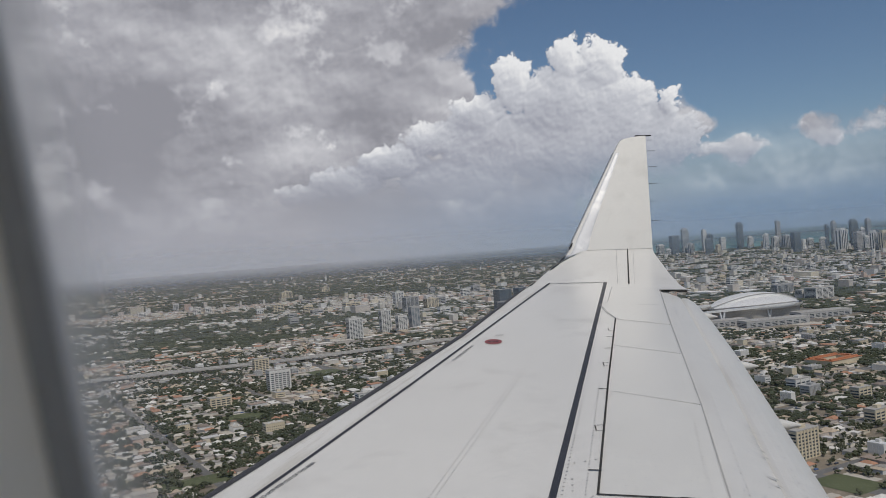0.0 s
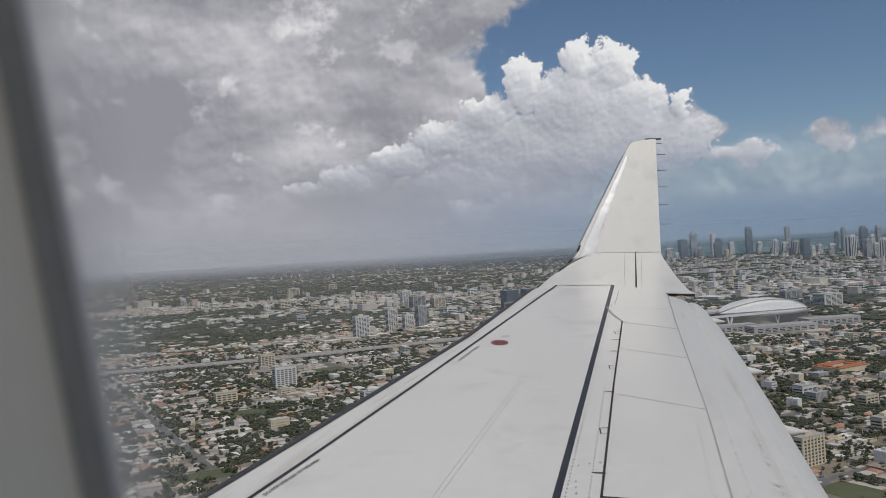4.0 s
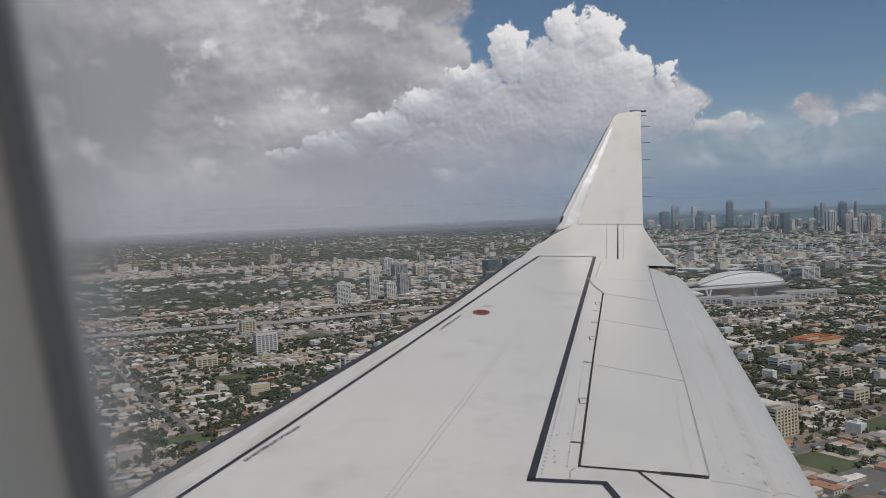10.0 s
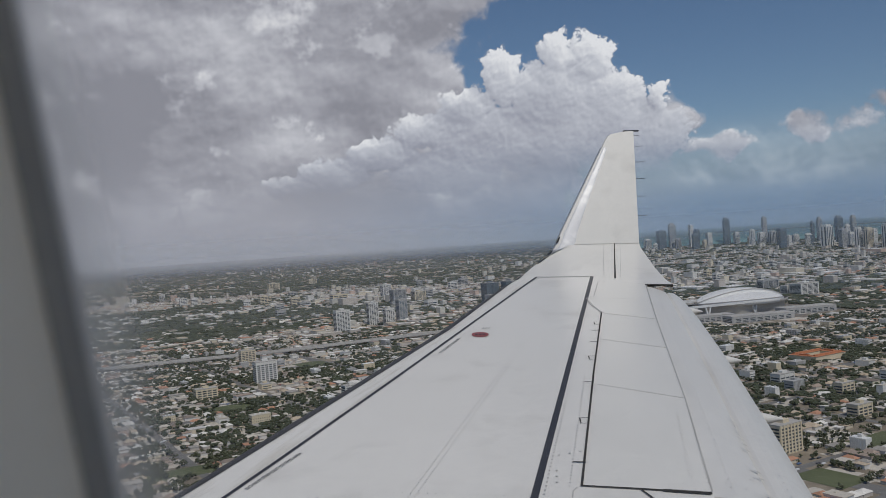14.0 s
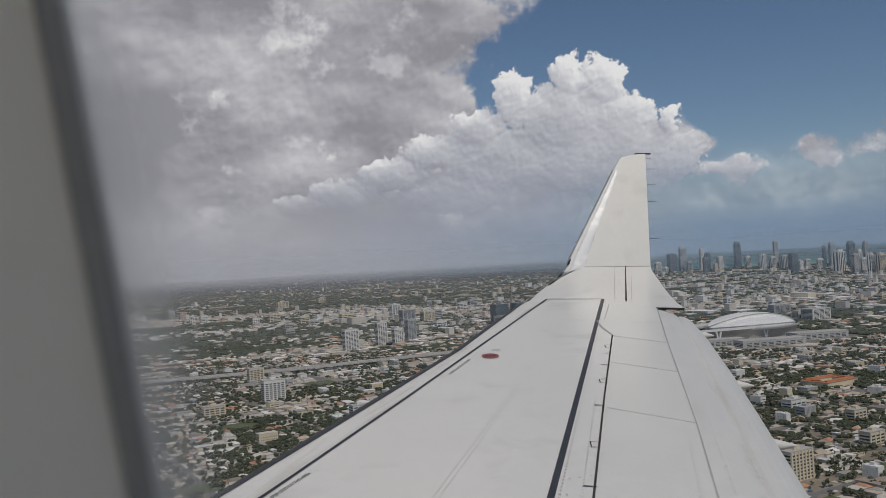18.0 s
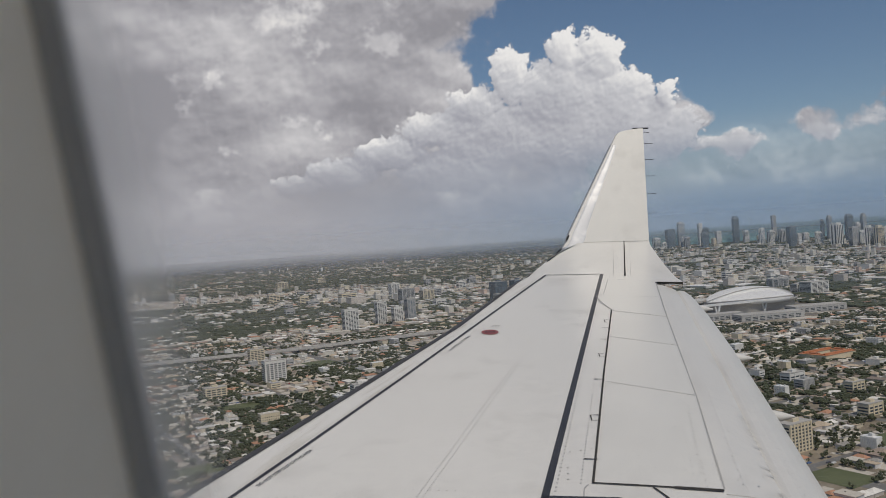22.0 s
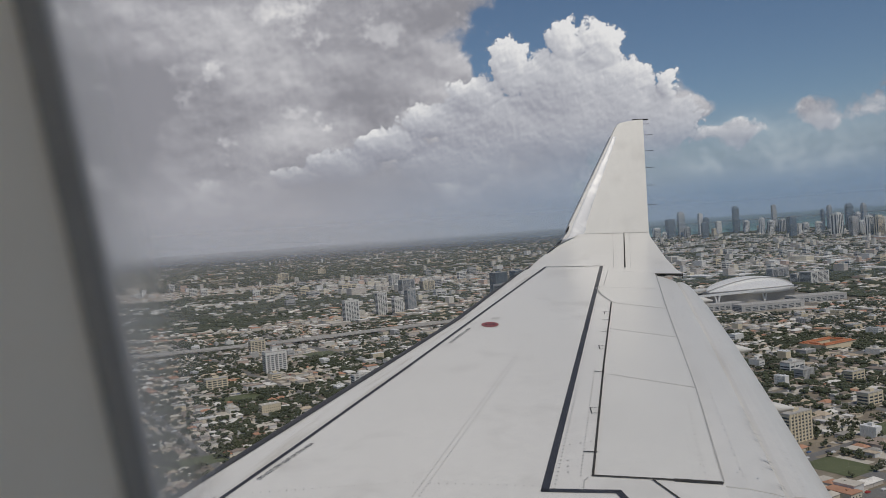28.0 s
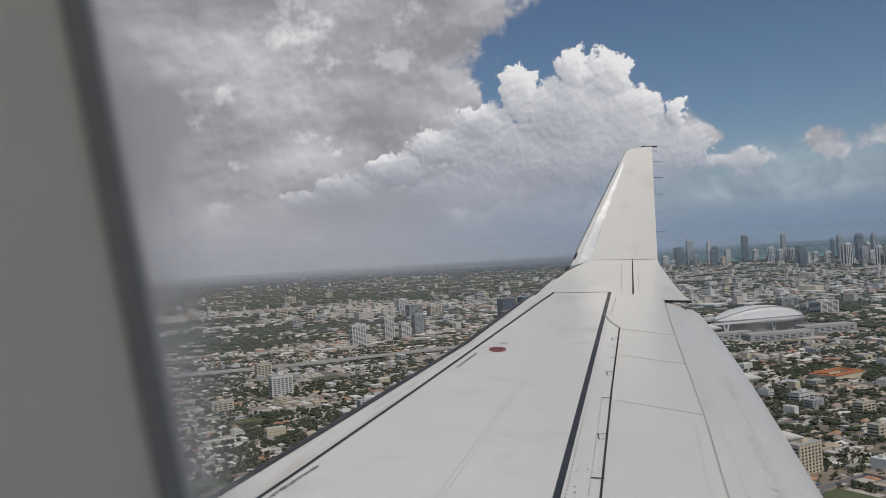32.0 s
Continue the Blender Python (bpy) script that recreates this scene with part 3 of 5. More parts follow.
def loft(name, sections, material, parent, smooth=True, close=False):
    n = len(sections[0])
    verts = [v for s in sections for v in s]
    last = n if close else n - 1
    faces = [(j * n + i, j * n + (i + 1) % n, (j + 1) * n + (i + 1) % n, (j + 1) * n + i) for j in range(len(sections) - 1) for i in range(last)]
    return mesh_from(name, verts, faces, material, parent, smooth)


wing_skin()

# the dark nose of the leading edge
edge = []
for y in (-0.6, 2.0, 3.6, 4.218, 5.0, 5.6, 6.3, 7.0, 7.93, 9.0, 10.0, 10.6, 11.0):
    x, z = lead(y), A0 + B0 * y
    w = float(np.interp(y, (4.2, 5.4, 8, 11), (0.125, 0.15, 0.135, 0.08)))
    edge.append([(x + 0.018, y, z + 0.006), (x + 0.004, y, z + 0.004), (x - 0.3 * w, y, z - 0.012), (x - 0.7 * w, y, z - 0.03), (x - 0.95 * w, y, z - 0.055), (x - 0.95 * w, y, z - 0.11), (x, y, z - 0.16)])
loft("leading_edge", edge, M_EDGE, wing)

# the skin in front of the black line, streaked by grime
rows = []
for k in range(25):
    y = 2.0 + 8.3 * k / 24
    x1 = float(np.interp(y, (1.9, 4.218, 4.967, 6.423, 10.442), (-2.20, -1.262, -0.951, -0.364, 1.217)))
    x0 = lead(y) + 0.006
    rows.append([on_wing(x0 + (x1 - 0.012 - x0) * u, y, 0.002) for u in (0, 0.25, 0.5, 0.75, 1)])
loft("front_skin", rows, M_FRONT, wing)

# flaps behind the panels, drooping: an upper and a lower skin, with a groove between the fore and the aft piece
FLAP_U = (0.0, 0.04, 0.2, 0.4, 0.50, 0.515, 0.535, 0.57, 0.66, 0.76, 0.86, 0.94, 1.0)
FLAP_DROP = (0.012, 0.018, 0.040, 0.080, 0.104, 0.122, 0.116, 0.110, 0.118, 0.142, 0.180, 0.220, 0.257)
for y0, y1 in ((-0.5, 4.355), (4.37, 9.80)):
    tops, lows = [], []
    for k in range(17):
        y = y0 + (y1 - y0) * k / 16
        top, low = [], []
        for u, drop in zip(FLAP_U, FLAP_DROP):
            x, v = rear(y) + 0.002 + (flap_end(y) - rear(y)) * u, y + 0.12 * u
            top.append((x, v, A0 + B0 * v - drop))
        for u in (0.0, 0.5, 1.0):
            x, v = rear(y) + 0.002 + (flap_end(y) - rear(y)) * u, y + 0.12 * u
            low.append((x, v, A0 + B0 * v - 0.03 - 0.25 * u ** 1.35 - 0.12 * (1 - u)))
        tops.append(top)
        lows.append(low)
    flap = loft("flap", tops, M_FLAP, wing, False)
    loft("flap_underside", [r[::-1] for r in lows], M_FLAP, wing)
    for r, s in ((tops[0], lows[0]), (tops[-1], lows[-1])):
        mesh_from("flap_end_cap", r + s[::-1], [tuple(range(len(r) + len(s)))], M_FLAP, wing)
tagged(flap, "drooped outboard flap, off-white with grey streaks")

# flap track fairings that stick out behind the trailing edge
for y in (6.25, 7.75, 9.72):
    rows = []
    for u in range(7):
        s = u / 6
        r = 0.055 * math.sin(math.pi * min(0.12 + 0.86 * s, 1)) + 0.004
        x, z = flap_end(y) - 0.42 + 0.56 * s, A0 + B0 * y - 0.285 - 0.02 * s
        rows.append([(x, y + r * math.cos(a * math.pi / 4), z + r * 1.1 * math.sin(a * math.pi / 4)) for a in range(8)])
    loft("flap_track_fairing", rows, M_FLAP, wing, close=True)


# spoilers and aileron: slabs a little proud, with gaps between
def slab(name, pts, material, lift=0.004, depth=0.02, shrink=0.003):
    c = sum((Vector((*p, 0)) for p in pts), Vector()) / len(pts)
    ring = []
    for x, y in pts:
        d = Vector((x, y, 0)) - c
        d -= d.normalized() * shrink
        ring.append(c + d)
    top = [on_wing(p.x, p.y, lift) for p in ring]
    low = [on_wing(p.x, p.y, lift - depth) for p in ring]
    n = len(pts)
    faces = [tuple(range(n))[::-1]] + [(i, (i + 1) % n, n + (i + 1) % n, n + i) for i in range(n)]
    return mesh_from(name, top + low, faces, material, wing)


spoiler_a = slab("spoiler", [(0.756, 4.502), (1.163, 6.192), (1.698, 5.847), (1.403, 4.375)], M_PANEL)
spoiler_b = slab("spoiler", [(1.163, 6.197), (1.431, 7.449), (1.925, 7.124), (1.698, 5.852)], M_PANEL)
spoiler_c = slab("spoiler", [(1.431, 7.454), (1.652, 8.409), (2.10, 8.12), (1.925, 7.129)], M_PANEL)
slab("aileron", [(1.655, 8.44), (1.615, 8.80), (1.62, 9.15), (1.726, 9.25), (1.925, 10.049), (2.421, 9.814), (2.105, 8.15)], M_PANEL)


def line(name, pts, width, material, lift=0.003, label="", parent=None):
    """A painted line or a gap lying on the wing."""
    verts = []
    for i, (x, y) in enumerate(pts):
        a, b = pts[max(i - 1, 0)], pts[min(i + 1, len(pts) - 1)]
        dx, dy = b[0] - a[0], b[1] - a[1]
        n = math.hypot(dx, dy)
        for s in (-0.5, 0.5):
            verts.append(on_wing(x - dy / n * width * s, y + dx / n * width * s, lift))
    faces = [(2 * i, 2 * i + 2, 2 * i + 3, 2 * i + 1) for i in range(len(pts) - 1)]
    ob = mesh_from(name, verts, faces, material, parent or wing)
    return tagged(ob, label) if label else ob


line("painted_line", [(-2.20, 1.9), (-1.262, 4.218), (-0.951, 4.967), (-0.364, 6.423), (1.217, 10.442)], 0.026, M_BLACK, label="black boundary line along the front of the wing")
line("painted_line", [(1.210, 10.442), (1.915, 10.405)], 0.016, M_BLACK)
line("painted_line", [(1.907, 10.41), (0.888, 6.102), (0.465, 4.325)], 0.042, M_BLACK, label="broad black boundary line along the spoilers")
line("painted_line", [(0.450, 4.343), (0.849, 4.304)], 0.040, M_BLACK)
line("painted_line", [(0.840, 4.320), (0.862, 4.218), (1.15, 2.6)], 0.040, M_BLACK)
line("hinge_gap", [(1.640, 8.47), (1.411, 7.47), (1.181, 6.465), (0.744, 4.49)], 0.014, M_GAP, 0.006)
line("hinge_gap", [(1.640, 8.47), (1.60, 8.80), (1.605, 9.15), (1.711, 9.25), (1.915, 10.06)], 0.009, M_SEAM, 0.006)
line("panel_seam", [(1.412, 4.39), (1.704, 5.85), (1.931, 7.125), (2.108, 8.12), (2.427, 9.81)], 0.010, M_SEAM, 0.003)
line("panel_gap", [(0.740, 4.497), (1.06, 4.44), (1.405, 4.37)], 0.016, M_GAP, 0.006)
line("panel_gap", [(1.16, 4.417), (1.40, 4.366)], 0.030, M_GAP, 0.007)
line("panel_gap", [(1.05, 4.43), (1.16, 4.12), (1.4, 3.2)], 0.012, M_GAP, 0.006)
line("panel_gap", [(0.72, 4.48), (0.69, 4.44), (0.67, 4.34)], 0.006, M_SEAM, 0.006)
for a, b in (((1.155, 6.192), (1.70, 5.847)), ((1.425, 7.449), (1.926, 7.124)), ((1.645, 8.43), (2.10, 8.135))):
    line("panel_seam", [a, b], 0.008, M_SEAM, 0.006)
for pts in ([(1.615, 9.14), (1.90, 9.11), (2.22, 9.02)], [(1.925, 10.06), (2.20, 9.97), (2.42, 9.84)]):
    line("panel_seam", pts, 0.006, M_SEAM, 0.006)
for y in (8.02, 7.75, 7.36, 6.88, 6.25, 5.46, 4.80):
    x = float(np.interp(y, (4.49, 6.465, 7.47, 8.47), (0.744, 1.181, 1.411, 1.640)))
    owner = spoiler_a if y < 6.19 else spoiler_b if y < 7.45 else spoiler_c
    if y in (8.02, 6.88, 5.46):
        line("hinge_bracket", [(x + 0.012, y + 0.05), (x - 0.050, y + 0.05), (x - 0.058, y - 0.05), (x, y - 0.05)], 0.008, M_GAP, 0.006, parent=owner)
    else:
        line("hinge_bracket", [(x + 0.012, y), (x - 0.065, y + 0.012)], 0.011, M_GAP, 0.006, parent=owner)

# rivets
hexa = [(math.cos(a * math.pi / 3), math.sin(a * math.pi / 3), 0) for a in range(6)]
dots = []


def rivets(x0, y0, x1, y1, gap, r=0.008, fade=0.72):
    r *= fade
    n = int(math.hypot(x1 - x0, y1 - y0) / gap)
    for k in range(n + 1):
        x, y = x0 + (x1 - x0) * k / n, y0 + (y1 - y0) * k / n
        p = AIR @ on_wing(x, y, 0.004)
        dots.append((*p, r, r, 1, 0))


for o in (0.0, 0.034):
    rivets(-0.34 + o, 3.9, 0.53 + o, 6.763, 0.036, 0.0065)
    rivets(0.53 + o, 6.763, 1.35 + o, 9.5, 0.06, 0.005)
for y in (3.95, 4.45, 5.13, 6.2, 7.3, 8.4):
    xs = float(np.interp(y, (4.2, 10.4), (-1.20, 1.15)))
    rivets(xs, y - 0.06, xs + 0.75, y + 0.02, 0.044, 0.006)
    rivets(xs + 0.8, y + 0.03, float(np.interp(y, (4.3, 10.4), (0.42, 1.85))), y - 0.06, 0.044, 0.006)
rivets(0.52, 4.36, 0.93, 6.1, 0.05, 0.0075, 0.95)
rivets(0.93, 6.1, 1.7, 9.4, 0.06, 0.006, 0.9)
rivets(0.68, 4.5, 1.10, 6.4, 0.045, 0.006, 0.95)
for x0, y0, x1, y1 in ((0.62, 4.9, 0.95, 5.0), (0.62, 4.55, 0.64, 4.7), (1.0, 4.86, 1.2, 4.82), (1.05, 5.44, 1.40, 5.28), (1.42, 4.5, 1.66, 5.6), (1.35, 4.6, 1.55, 5.5), (1.2, 6.95, 1.6, 6.75), (-1.55, 3.6, -1.25, 4.35)):
    rivets(x0, y0, x1, y1, 0.06, 0.0075, 0.95)
for x0, y0, x1, y1 in ((0.80, 4.75, 1.36, 4.62), (1.0, 5.50, 1.48, 5.34), (1.30, 7.0, 1.72, 6.78), (1.12, 6.1, 1.30, 6.02), (1.55, 4.55, 1.66, 4.52), (1.60, 5.2, 1.80, 5.15), (1.33, 4.42, 1.62, 5.8)):
    rivets(x0, y0, x1, y1, 0.075, 0.0065, 0.95)
# paired rows across the spoilers, near their front and along their rear edge
for y in (4.62, 5.05, 5.75, 6.45, 7.0, 7.65, 8.0):
    x = float(np.interp(y, (4.49, 6.465, 7.47, 8.47), (0.744, 1.181, 1.411, 1.640)))
    for o in (0.0, 0.075):
        rivets(x + 0.09, y + o, x + (0.34 if y in (5.05, 6.45) else 0.19), y + o - 0.05, 0.042, 0.0065, 0.95)
for a, b in (((1.345, 4.5), (1.60, 5.8)), ((1.640, 5.95), (1.845, 7.05))):
    for o in (0.0, -0.055):
        rivets(a[0] + o, a[1], b[0] + o, b[1], 0.085, 0.0065, 0.95)
# along the aft piece of the flap
for y0, y1, u in ((4.5, 6.3, 0.70), (4.5, 5.9, 0.18), (6.6, 9.0, 0.72)):
    n = int((y1 - y0) / 0.09)
    for k in range(n + 1):
        y = y0 + (y1 - y0) * k / n
        p = AIR @ Vector((rear(y) + 0.002 + (flap_end(y) - rear(y)) * u, y + 0.12 * u, A0 + B0 * (y + 0.12 * u) - float(np.interp(u, FLAP_U, FLAP_DROP)) + 0.006))
        dots.append((*p, 0.005, 0.005, 1, 0))
tagged(scatter("rivets", M_RIVET, hexa, [(0, 1, 2, 3, 4, 5)], dots), "rows of small grey rivet heads across the wing", "rivets", kind="stuff")

# smudges of oil and soot behind the spoilers
rnd = random.Random(5)
for k in range(22):
    y = 4.5 + 1.2 * rnd.random()
    u = 0.50
    x = rear(y) + (flap_end(y) - rear(y)) * u
    l = rnd.uniform(0.015, 0.075)
    z = A0 + B0 * y - 0.098
    verts = [(x - l, y + 0.012, z + l * 0.42 + 0.002), (x + 0.005, y, z), (x + 0.004, y - 0.012, z - 0.001)]
    mesh_from("soot_streak", verts, [(0, 1, 2)], M_SMUDGE, wing)

# round step marking and lettering
bm = bmesh.new()
bmesh.ops.create_circle(bm, cap_ends=True, segments=24, radius=1)
for v in bm.verts:
    v.co = on_wing(0.371 + v.co.x * 0.080, 7.705 + v.co.y * 0.088, 0.005)
part("marking_disc", bm, M_RED, wing, "red oval marking")
for dx, w in ((-0.035, 0.018), (0.0, 0.014), (0.034, 0.018)):
    line("marking_bar", [(0.371 + dx, 7.70 - w), (0.371 + dx, 7.70 + w)], 0.020, M_TEXT, 0.008)
for k in range(3):
    line("marking_bar", [(0.40 + 0.028 * k, 7.90), (0.42 + 0.028 * k, 7.96)], 0.012, M_SEAM, 0.005)


def lettering(text, x0, y0, x1, y1, size):
    cu = bpy.data.curves.new("lettering", "FONT")
    cu.body, cu.size, cu.offset = text, 1.0, 0.015
    tmp = new("lettering", cu)
    bpy.context.view_layer.update()
    me = bpy.data.meshes.new_from_object(tmp.evaluated_get(bpy.context.evaluated_depsgraph_get()))
    bpy.data.objects.remove(tmp)
    wide = max(v.co.x for v in me.vertices)
    d = Vector((x1 - x0, y1 - y0))
    n = d.normalized()
    up = Vector((-n.y, n.x))
    for v in me.vertices:
        q = Vector((x0, y0)) + d * (v.co.x / wide) + up * (v.co.y * size)
        v.co = on_wing(q.x, q.y, 0.005)
    me.materials.clear()
    me.materials.append(M_TEXT)
    ob = new("lettering", me)
    ob.parent = wing
    tagged(ob, "small dark lettering along the boundary line")


lettering("DO NOT STEP OUT OF THIS AREA", -1.055, 4.545, -0.835, 5.03, 0.036)
lettering("DO NOT STEP OUT OF THIS AREA", 0.010, 7.124, 0.190, 7.584, 0.036)

# wing tip, curving up into the winglet
TIP = [((0.905, 10.1, -0.250), (2.750, 9.82, -0.294)), ((1.03, 10.5, -0.178), (2.753, 10.15, -0.240)), ((1.317, 11.1, -0.005), (2.757, 10.62, -0.11)), ((1.52, 11.34, 0.118), (2.762, 11.2, 0.095)), ((1.66, 11.44, 0.19), (2.764, 11.42, 0.178)), ((1.80, 11.50, 0.235), (2.767, 11.50, 0.235))]


def tip_at(row, u, lift=0.0):
    f, r = Vector(TIP[row][0]), Vector(TIP[row][1])
    p = f.lerp(r, u)
    return Vector((p.x, p.y - 0.4 * lift, p.z + lift))


loft("wing_tip", [[tip_at(i, k / 8) for k in range(9)] for i in range(6)], M_WING, wing)
loft("tip_underside", [[tip_at(i, 1), tip_at(i, 0.5) + Vector((0, 0.05, -0.12)), tip_at(i, 0) + Vector((-0.01, 0.03, -0.06)), tip_at(i, 0)] for i in range(6)], M_WING, wing)
for name, slope, w, m in (("tip_gap", 0.2108, 0.011, M_GAP), ("panel_seam", 0.1975, 0.003, M_SEAM), ("panel_seam", 0.2175, 0.002, M_SEAM)):
    rows = []
    for i in range(1, 6):
        (fx, fy, _), (rx, ry, _) = TIP[i]
        u = (slope * fy - fx) / ((rx - fx) - slope * (ry - fy))
        rows.append([tip_at(i, u + s * w / 2, 0.007) for s in (-1, 1)])
    loft(name, rows, m, wing)
loft("panel_seam", [[tip_at(5, u, 0.006), tip_at(4, u, 0.010).lerp(tip_at(5, u, 0.006), 0.9)] for u in (0.08, 0.3, 0.6, 0.99)], M_SEAM, wing)

# end face of the tip over the flap, its shade put into a dark colour
rows = []
for k in range(7):
    p, h = tip_at(0, 0.70 + 0.05 * k), 0.002 + 0.0045 * k
    rows.append([(p.x, p.y - 0.002, p.z + 0.004), (p.x, p.y + 0.012, p.z - h)])
tagged(loft("tip_gap", rows, M_GAP, wing, False), "wing tip's end face above the drooped flap, coloured dark for its shade")

winglet = empty("winglet", AIR, "tall white winglet with polished metal leading edge", "winglet")


def blade_y(z):
    return 11.5 + 0.306 * (z - 0.225)


def blade(front, back, y_off, thick, zs, material, name):
    rows = []
    for z in zs:
        f, b, y = front(z), back(z), blade_y(z) + y_off
        rows.append([(f, y + thick * 0.4, z), (f + 0.012, y, z), (b, y, z), (b, y + 0.008, z), (f + (b - f) * 0.4, y + thick, z), (f + 0.02, y + thick * 0.9, z)])
    return loft(name, rows, material, winglet, False, True)


def w_front(z):
    return float(np.interp(z, (0.15, 0.225, 0.381, 1.744, 1.79, 1.82, 1.845, 1.862), (1.56, 1.61, 1.681, 2.43, 2.465, 2.51, 2.62, 2.76)))


def w_back(z):
    return float(np.interp(z, (0.15, 0.225, 1.862), (2.76, 2.768, 2.845)))


def m_line(z):
    return float(np.interp(z, (0.15, 0.225, 0.30, 0.42, 0.595, 1.55, 1.63), (1.80, 1.865, 1.905, 1.935, 2.005, 2.42, 2.445)))


main_blade = blade(w_front, w_back, 0.0, 0.07, (0.15, 0.225, 0.381, 0.7, 1.1, 1.5, 1.744, 1.79, 1.82, 1.845, 1.862), M_WING, "blade")
rows = []
for z in (0.15, 0.225, 0.30, 0.381, 0.42, 0.595, 0.9, 1.2, 1.55, 1.62):
    f, m, y = w_front(z), m_line(z), blade_y(z)
    rows.append([(m, y - 0.004, z), (f + 0.5 * (m - f), y - 0.007, z), (f + 0.02, y + 0.004, z), (f - 0.010, y + 0.03, z), (f + 0.01, y + 0.07, z), (f + 0.06, y + 0.076, z)])
loft("metal_edge", rows, M_METAL, winglet)
rows = []
for fx, fy, fz, bx, by, bz in ((1.30, 11.06, -0.02, 1.33, 11.10, 0.0), (1.42, 11.2, 0.05, 1.56, 11.33, 0.125), (1.50, 11.30, 0.10, 1.73, 11.43, 0.195), (1.55, 11.38, 0.16, 1.81, 11.47, 0.225)):
    rows.append([(fx, fy - 0.012, fz), ((fx + bx) / 2, (fy + by) / 2 - 0.016, (fz + bz) / 2 + 0.012), (bx, by - 0.012, bz + 0.008)])
loft("metal_root", rows, M_METAL, winglet)
rows = []
for fx, fy, fz in ((1.24, 11.00, -0.06), (1.32, 11.08, -0.01), (1.42, 11.2, 0.05), (1.50, 11.30, 0.10), (1.55, 11.38, 0.16)):
    rows.append([(fx - 0.060, fy - 0.02, fz - 0.035), (fx - 0.02, fy - 0.022, fz - 0.008), (fx + 0.012, fy - 0.018, fz + 0.006)])
tagged(loft("root_gap", rows, M_EDGE, winglet), "dark gap under the winglet's polished root")
screws = []
for k in range(46):
    z = 0.26 + 1.34 * k / 45
    p = AIR @ Vector((m_line(z) - 0.016, blade_y(z) - 0.009, z))
    screws.append((*p, 0.003, 0.003, 0.004, 0))
studs = [(math.cos(q * math.pi / 3), 0.0, math.sin(q * math.pi / 3)) for q in range(6)]
tagged(scatter("winglet_screws", M_RIVET, studs, [(5, 4, 3, 2, 1, 0)], screws), "row of tiny screws along the winglet's metal edge", "screws", kind="stuff")
part("edge_seam", box(m_line(0.62) - 0.004, m_line(0.62) + 0.002, blade_y(0.62) - 0.010, blade_y(0.62) - 0.004, 0.60, 0.62), M_SEAM, winglet)
# lamp lens set into the leading edge
bm = bmesh.new()
bmesh.ops.create_uvsphere(bm, u_segments=12, v_segments=8, radius=1, matrix=Matrix.Translation((1.652, 11.50, 0.30)) @ pose(0, 0, 0, 0, 28, 0).to_3x3().to_4x4() @ Matrix.Diagonal((0.012, 0.012, 0.055, 1)))
part("lamp_lens", bm, M_GAP, winglet, "dark lens of the navigation lamp")
bm = bmesh.new()
box_into(bm, 2.70, 2.93, blade_y(1.862) + 0.01, blade_y(1.862) + 0.05, 1.858, 1.876, bevel=0.006)
part("tip_rod", bm, M_EDGE, winglet, "dark rod at the tip of the winglet")
for z in (1.80, 1.636, 1.40, 1.158, 0.90, 0.625):
    y = blade_y(z) + 0.03
    part("static_wick", box(w_back(z) - 0.02, w_back(z) + (0.135 if z < 1.7 else 0.09), y - 0.003, y + 0.003, z - 0.003, z + 0.003), M_EDGE, main_blade)
for k, z in enumerate((0.165, 0.11, 0.05)):
    part("static_wick", box(2.76 + 0.03 * k, 2.90 + 0.045 * k, 11.48 - 0.13 * k, 11.486 - 0.13 * k, z - 0.003, z + 0.003), M_EDGE, main_blade)

# fuselage with the cabin window
fuselage = empty("fuselage", AIR, "white fuselage section with one window, unseen far side left open for daylight", "fuselage")
FY, FZ = -1.22, -0.35


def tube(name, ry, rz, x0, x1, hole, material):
    """A tube along x with a row of window openings on the near side; hole: x0, x1, z0, z1 of the first. Its ends and
    unseen far side stay open to let daylight in.
    """
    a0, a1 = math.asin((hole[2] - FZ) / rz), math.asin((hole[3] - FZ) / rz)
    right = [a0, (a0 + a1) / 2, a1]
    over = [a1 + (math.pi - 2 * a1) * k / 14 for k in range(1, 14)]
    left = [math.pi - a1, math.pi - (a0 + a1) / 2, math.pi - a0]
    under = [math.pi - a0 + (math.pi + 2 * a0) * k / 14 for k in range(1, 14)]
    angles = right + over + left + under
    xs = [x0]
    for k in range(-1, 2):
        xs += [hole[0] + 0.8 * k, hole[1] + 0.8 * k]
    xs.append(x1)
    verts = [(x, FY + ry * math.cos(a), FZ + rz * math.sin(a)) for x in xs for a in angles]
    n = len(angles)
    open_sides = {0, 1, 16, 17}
    # faces 11 to 17, the unseen upper far side, are left out to brighten the cabin
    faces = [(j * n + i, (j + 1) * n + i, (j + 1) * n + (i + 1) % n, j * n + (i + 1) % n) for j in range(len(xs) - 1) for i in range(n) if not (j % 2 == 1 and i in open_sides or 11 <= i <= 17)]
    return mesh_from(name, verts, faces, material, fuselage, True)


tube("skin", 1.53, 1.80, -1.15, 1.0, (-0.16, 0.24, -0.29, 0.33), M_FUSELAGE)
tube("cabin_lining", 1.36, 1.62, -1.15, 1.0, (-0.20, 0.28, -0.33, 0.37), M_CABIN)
cabin_window = empty("cabin_window", AIR @ pose(0.039, 0, 0.018, 0, -11.3, 0), "rounded cabin window with grey plastic surround and rubber gasket", "window")


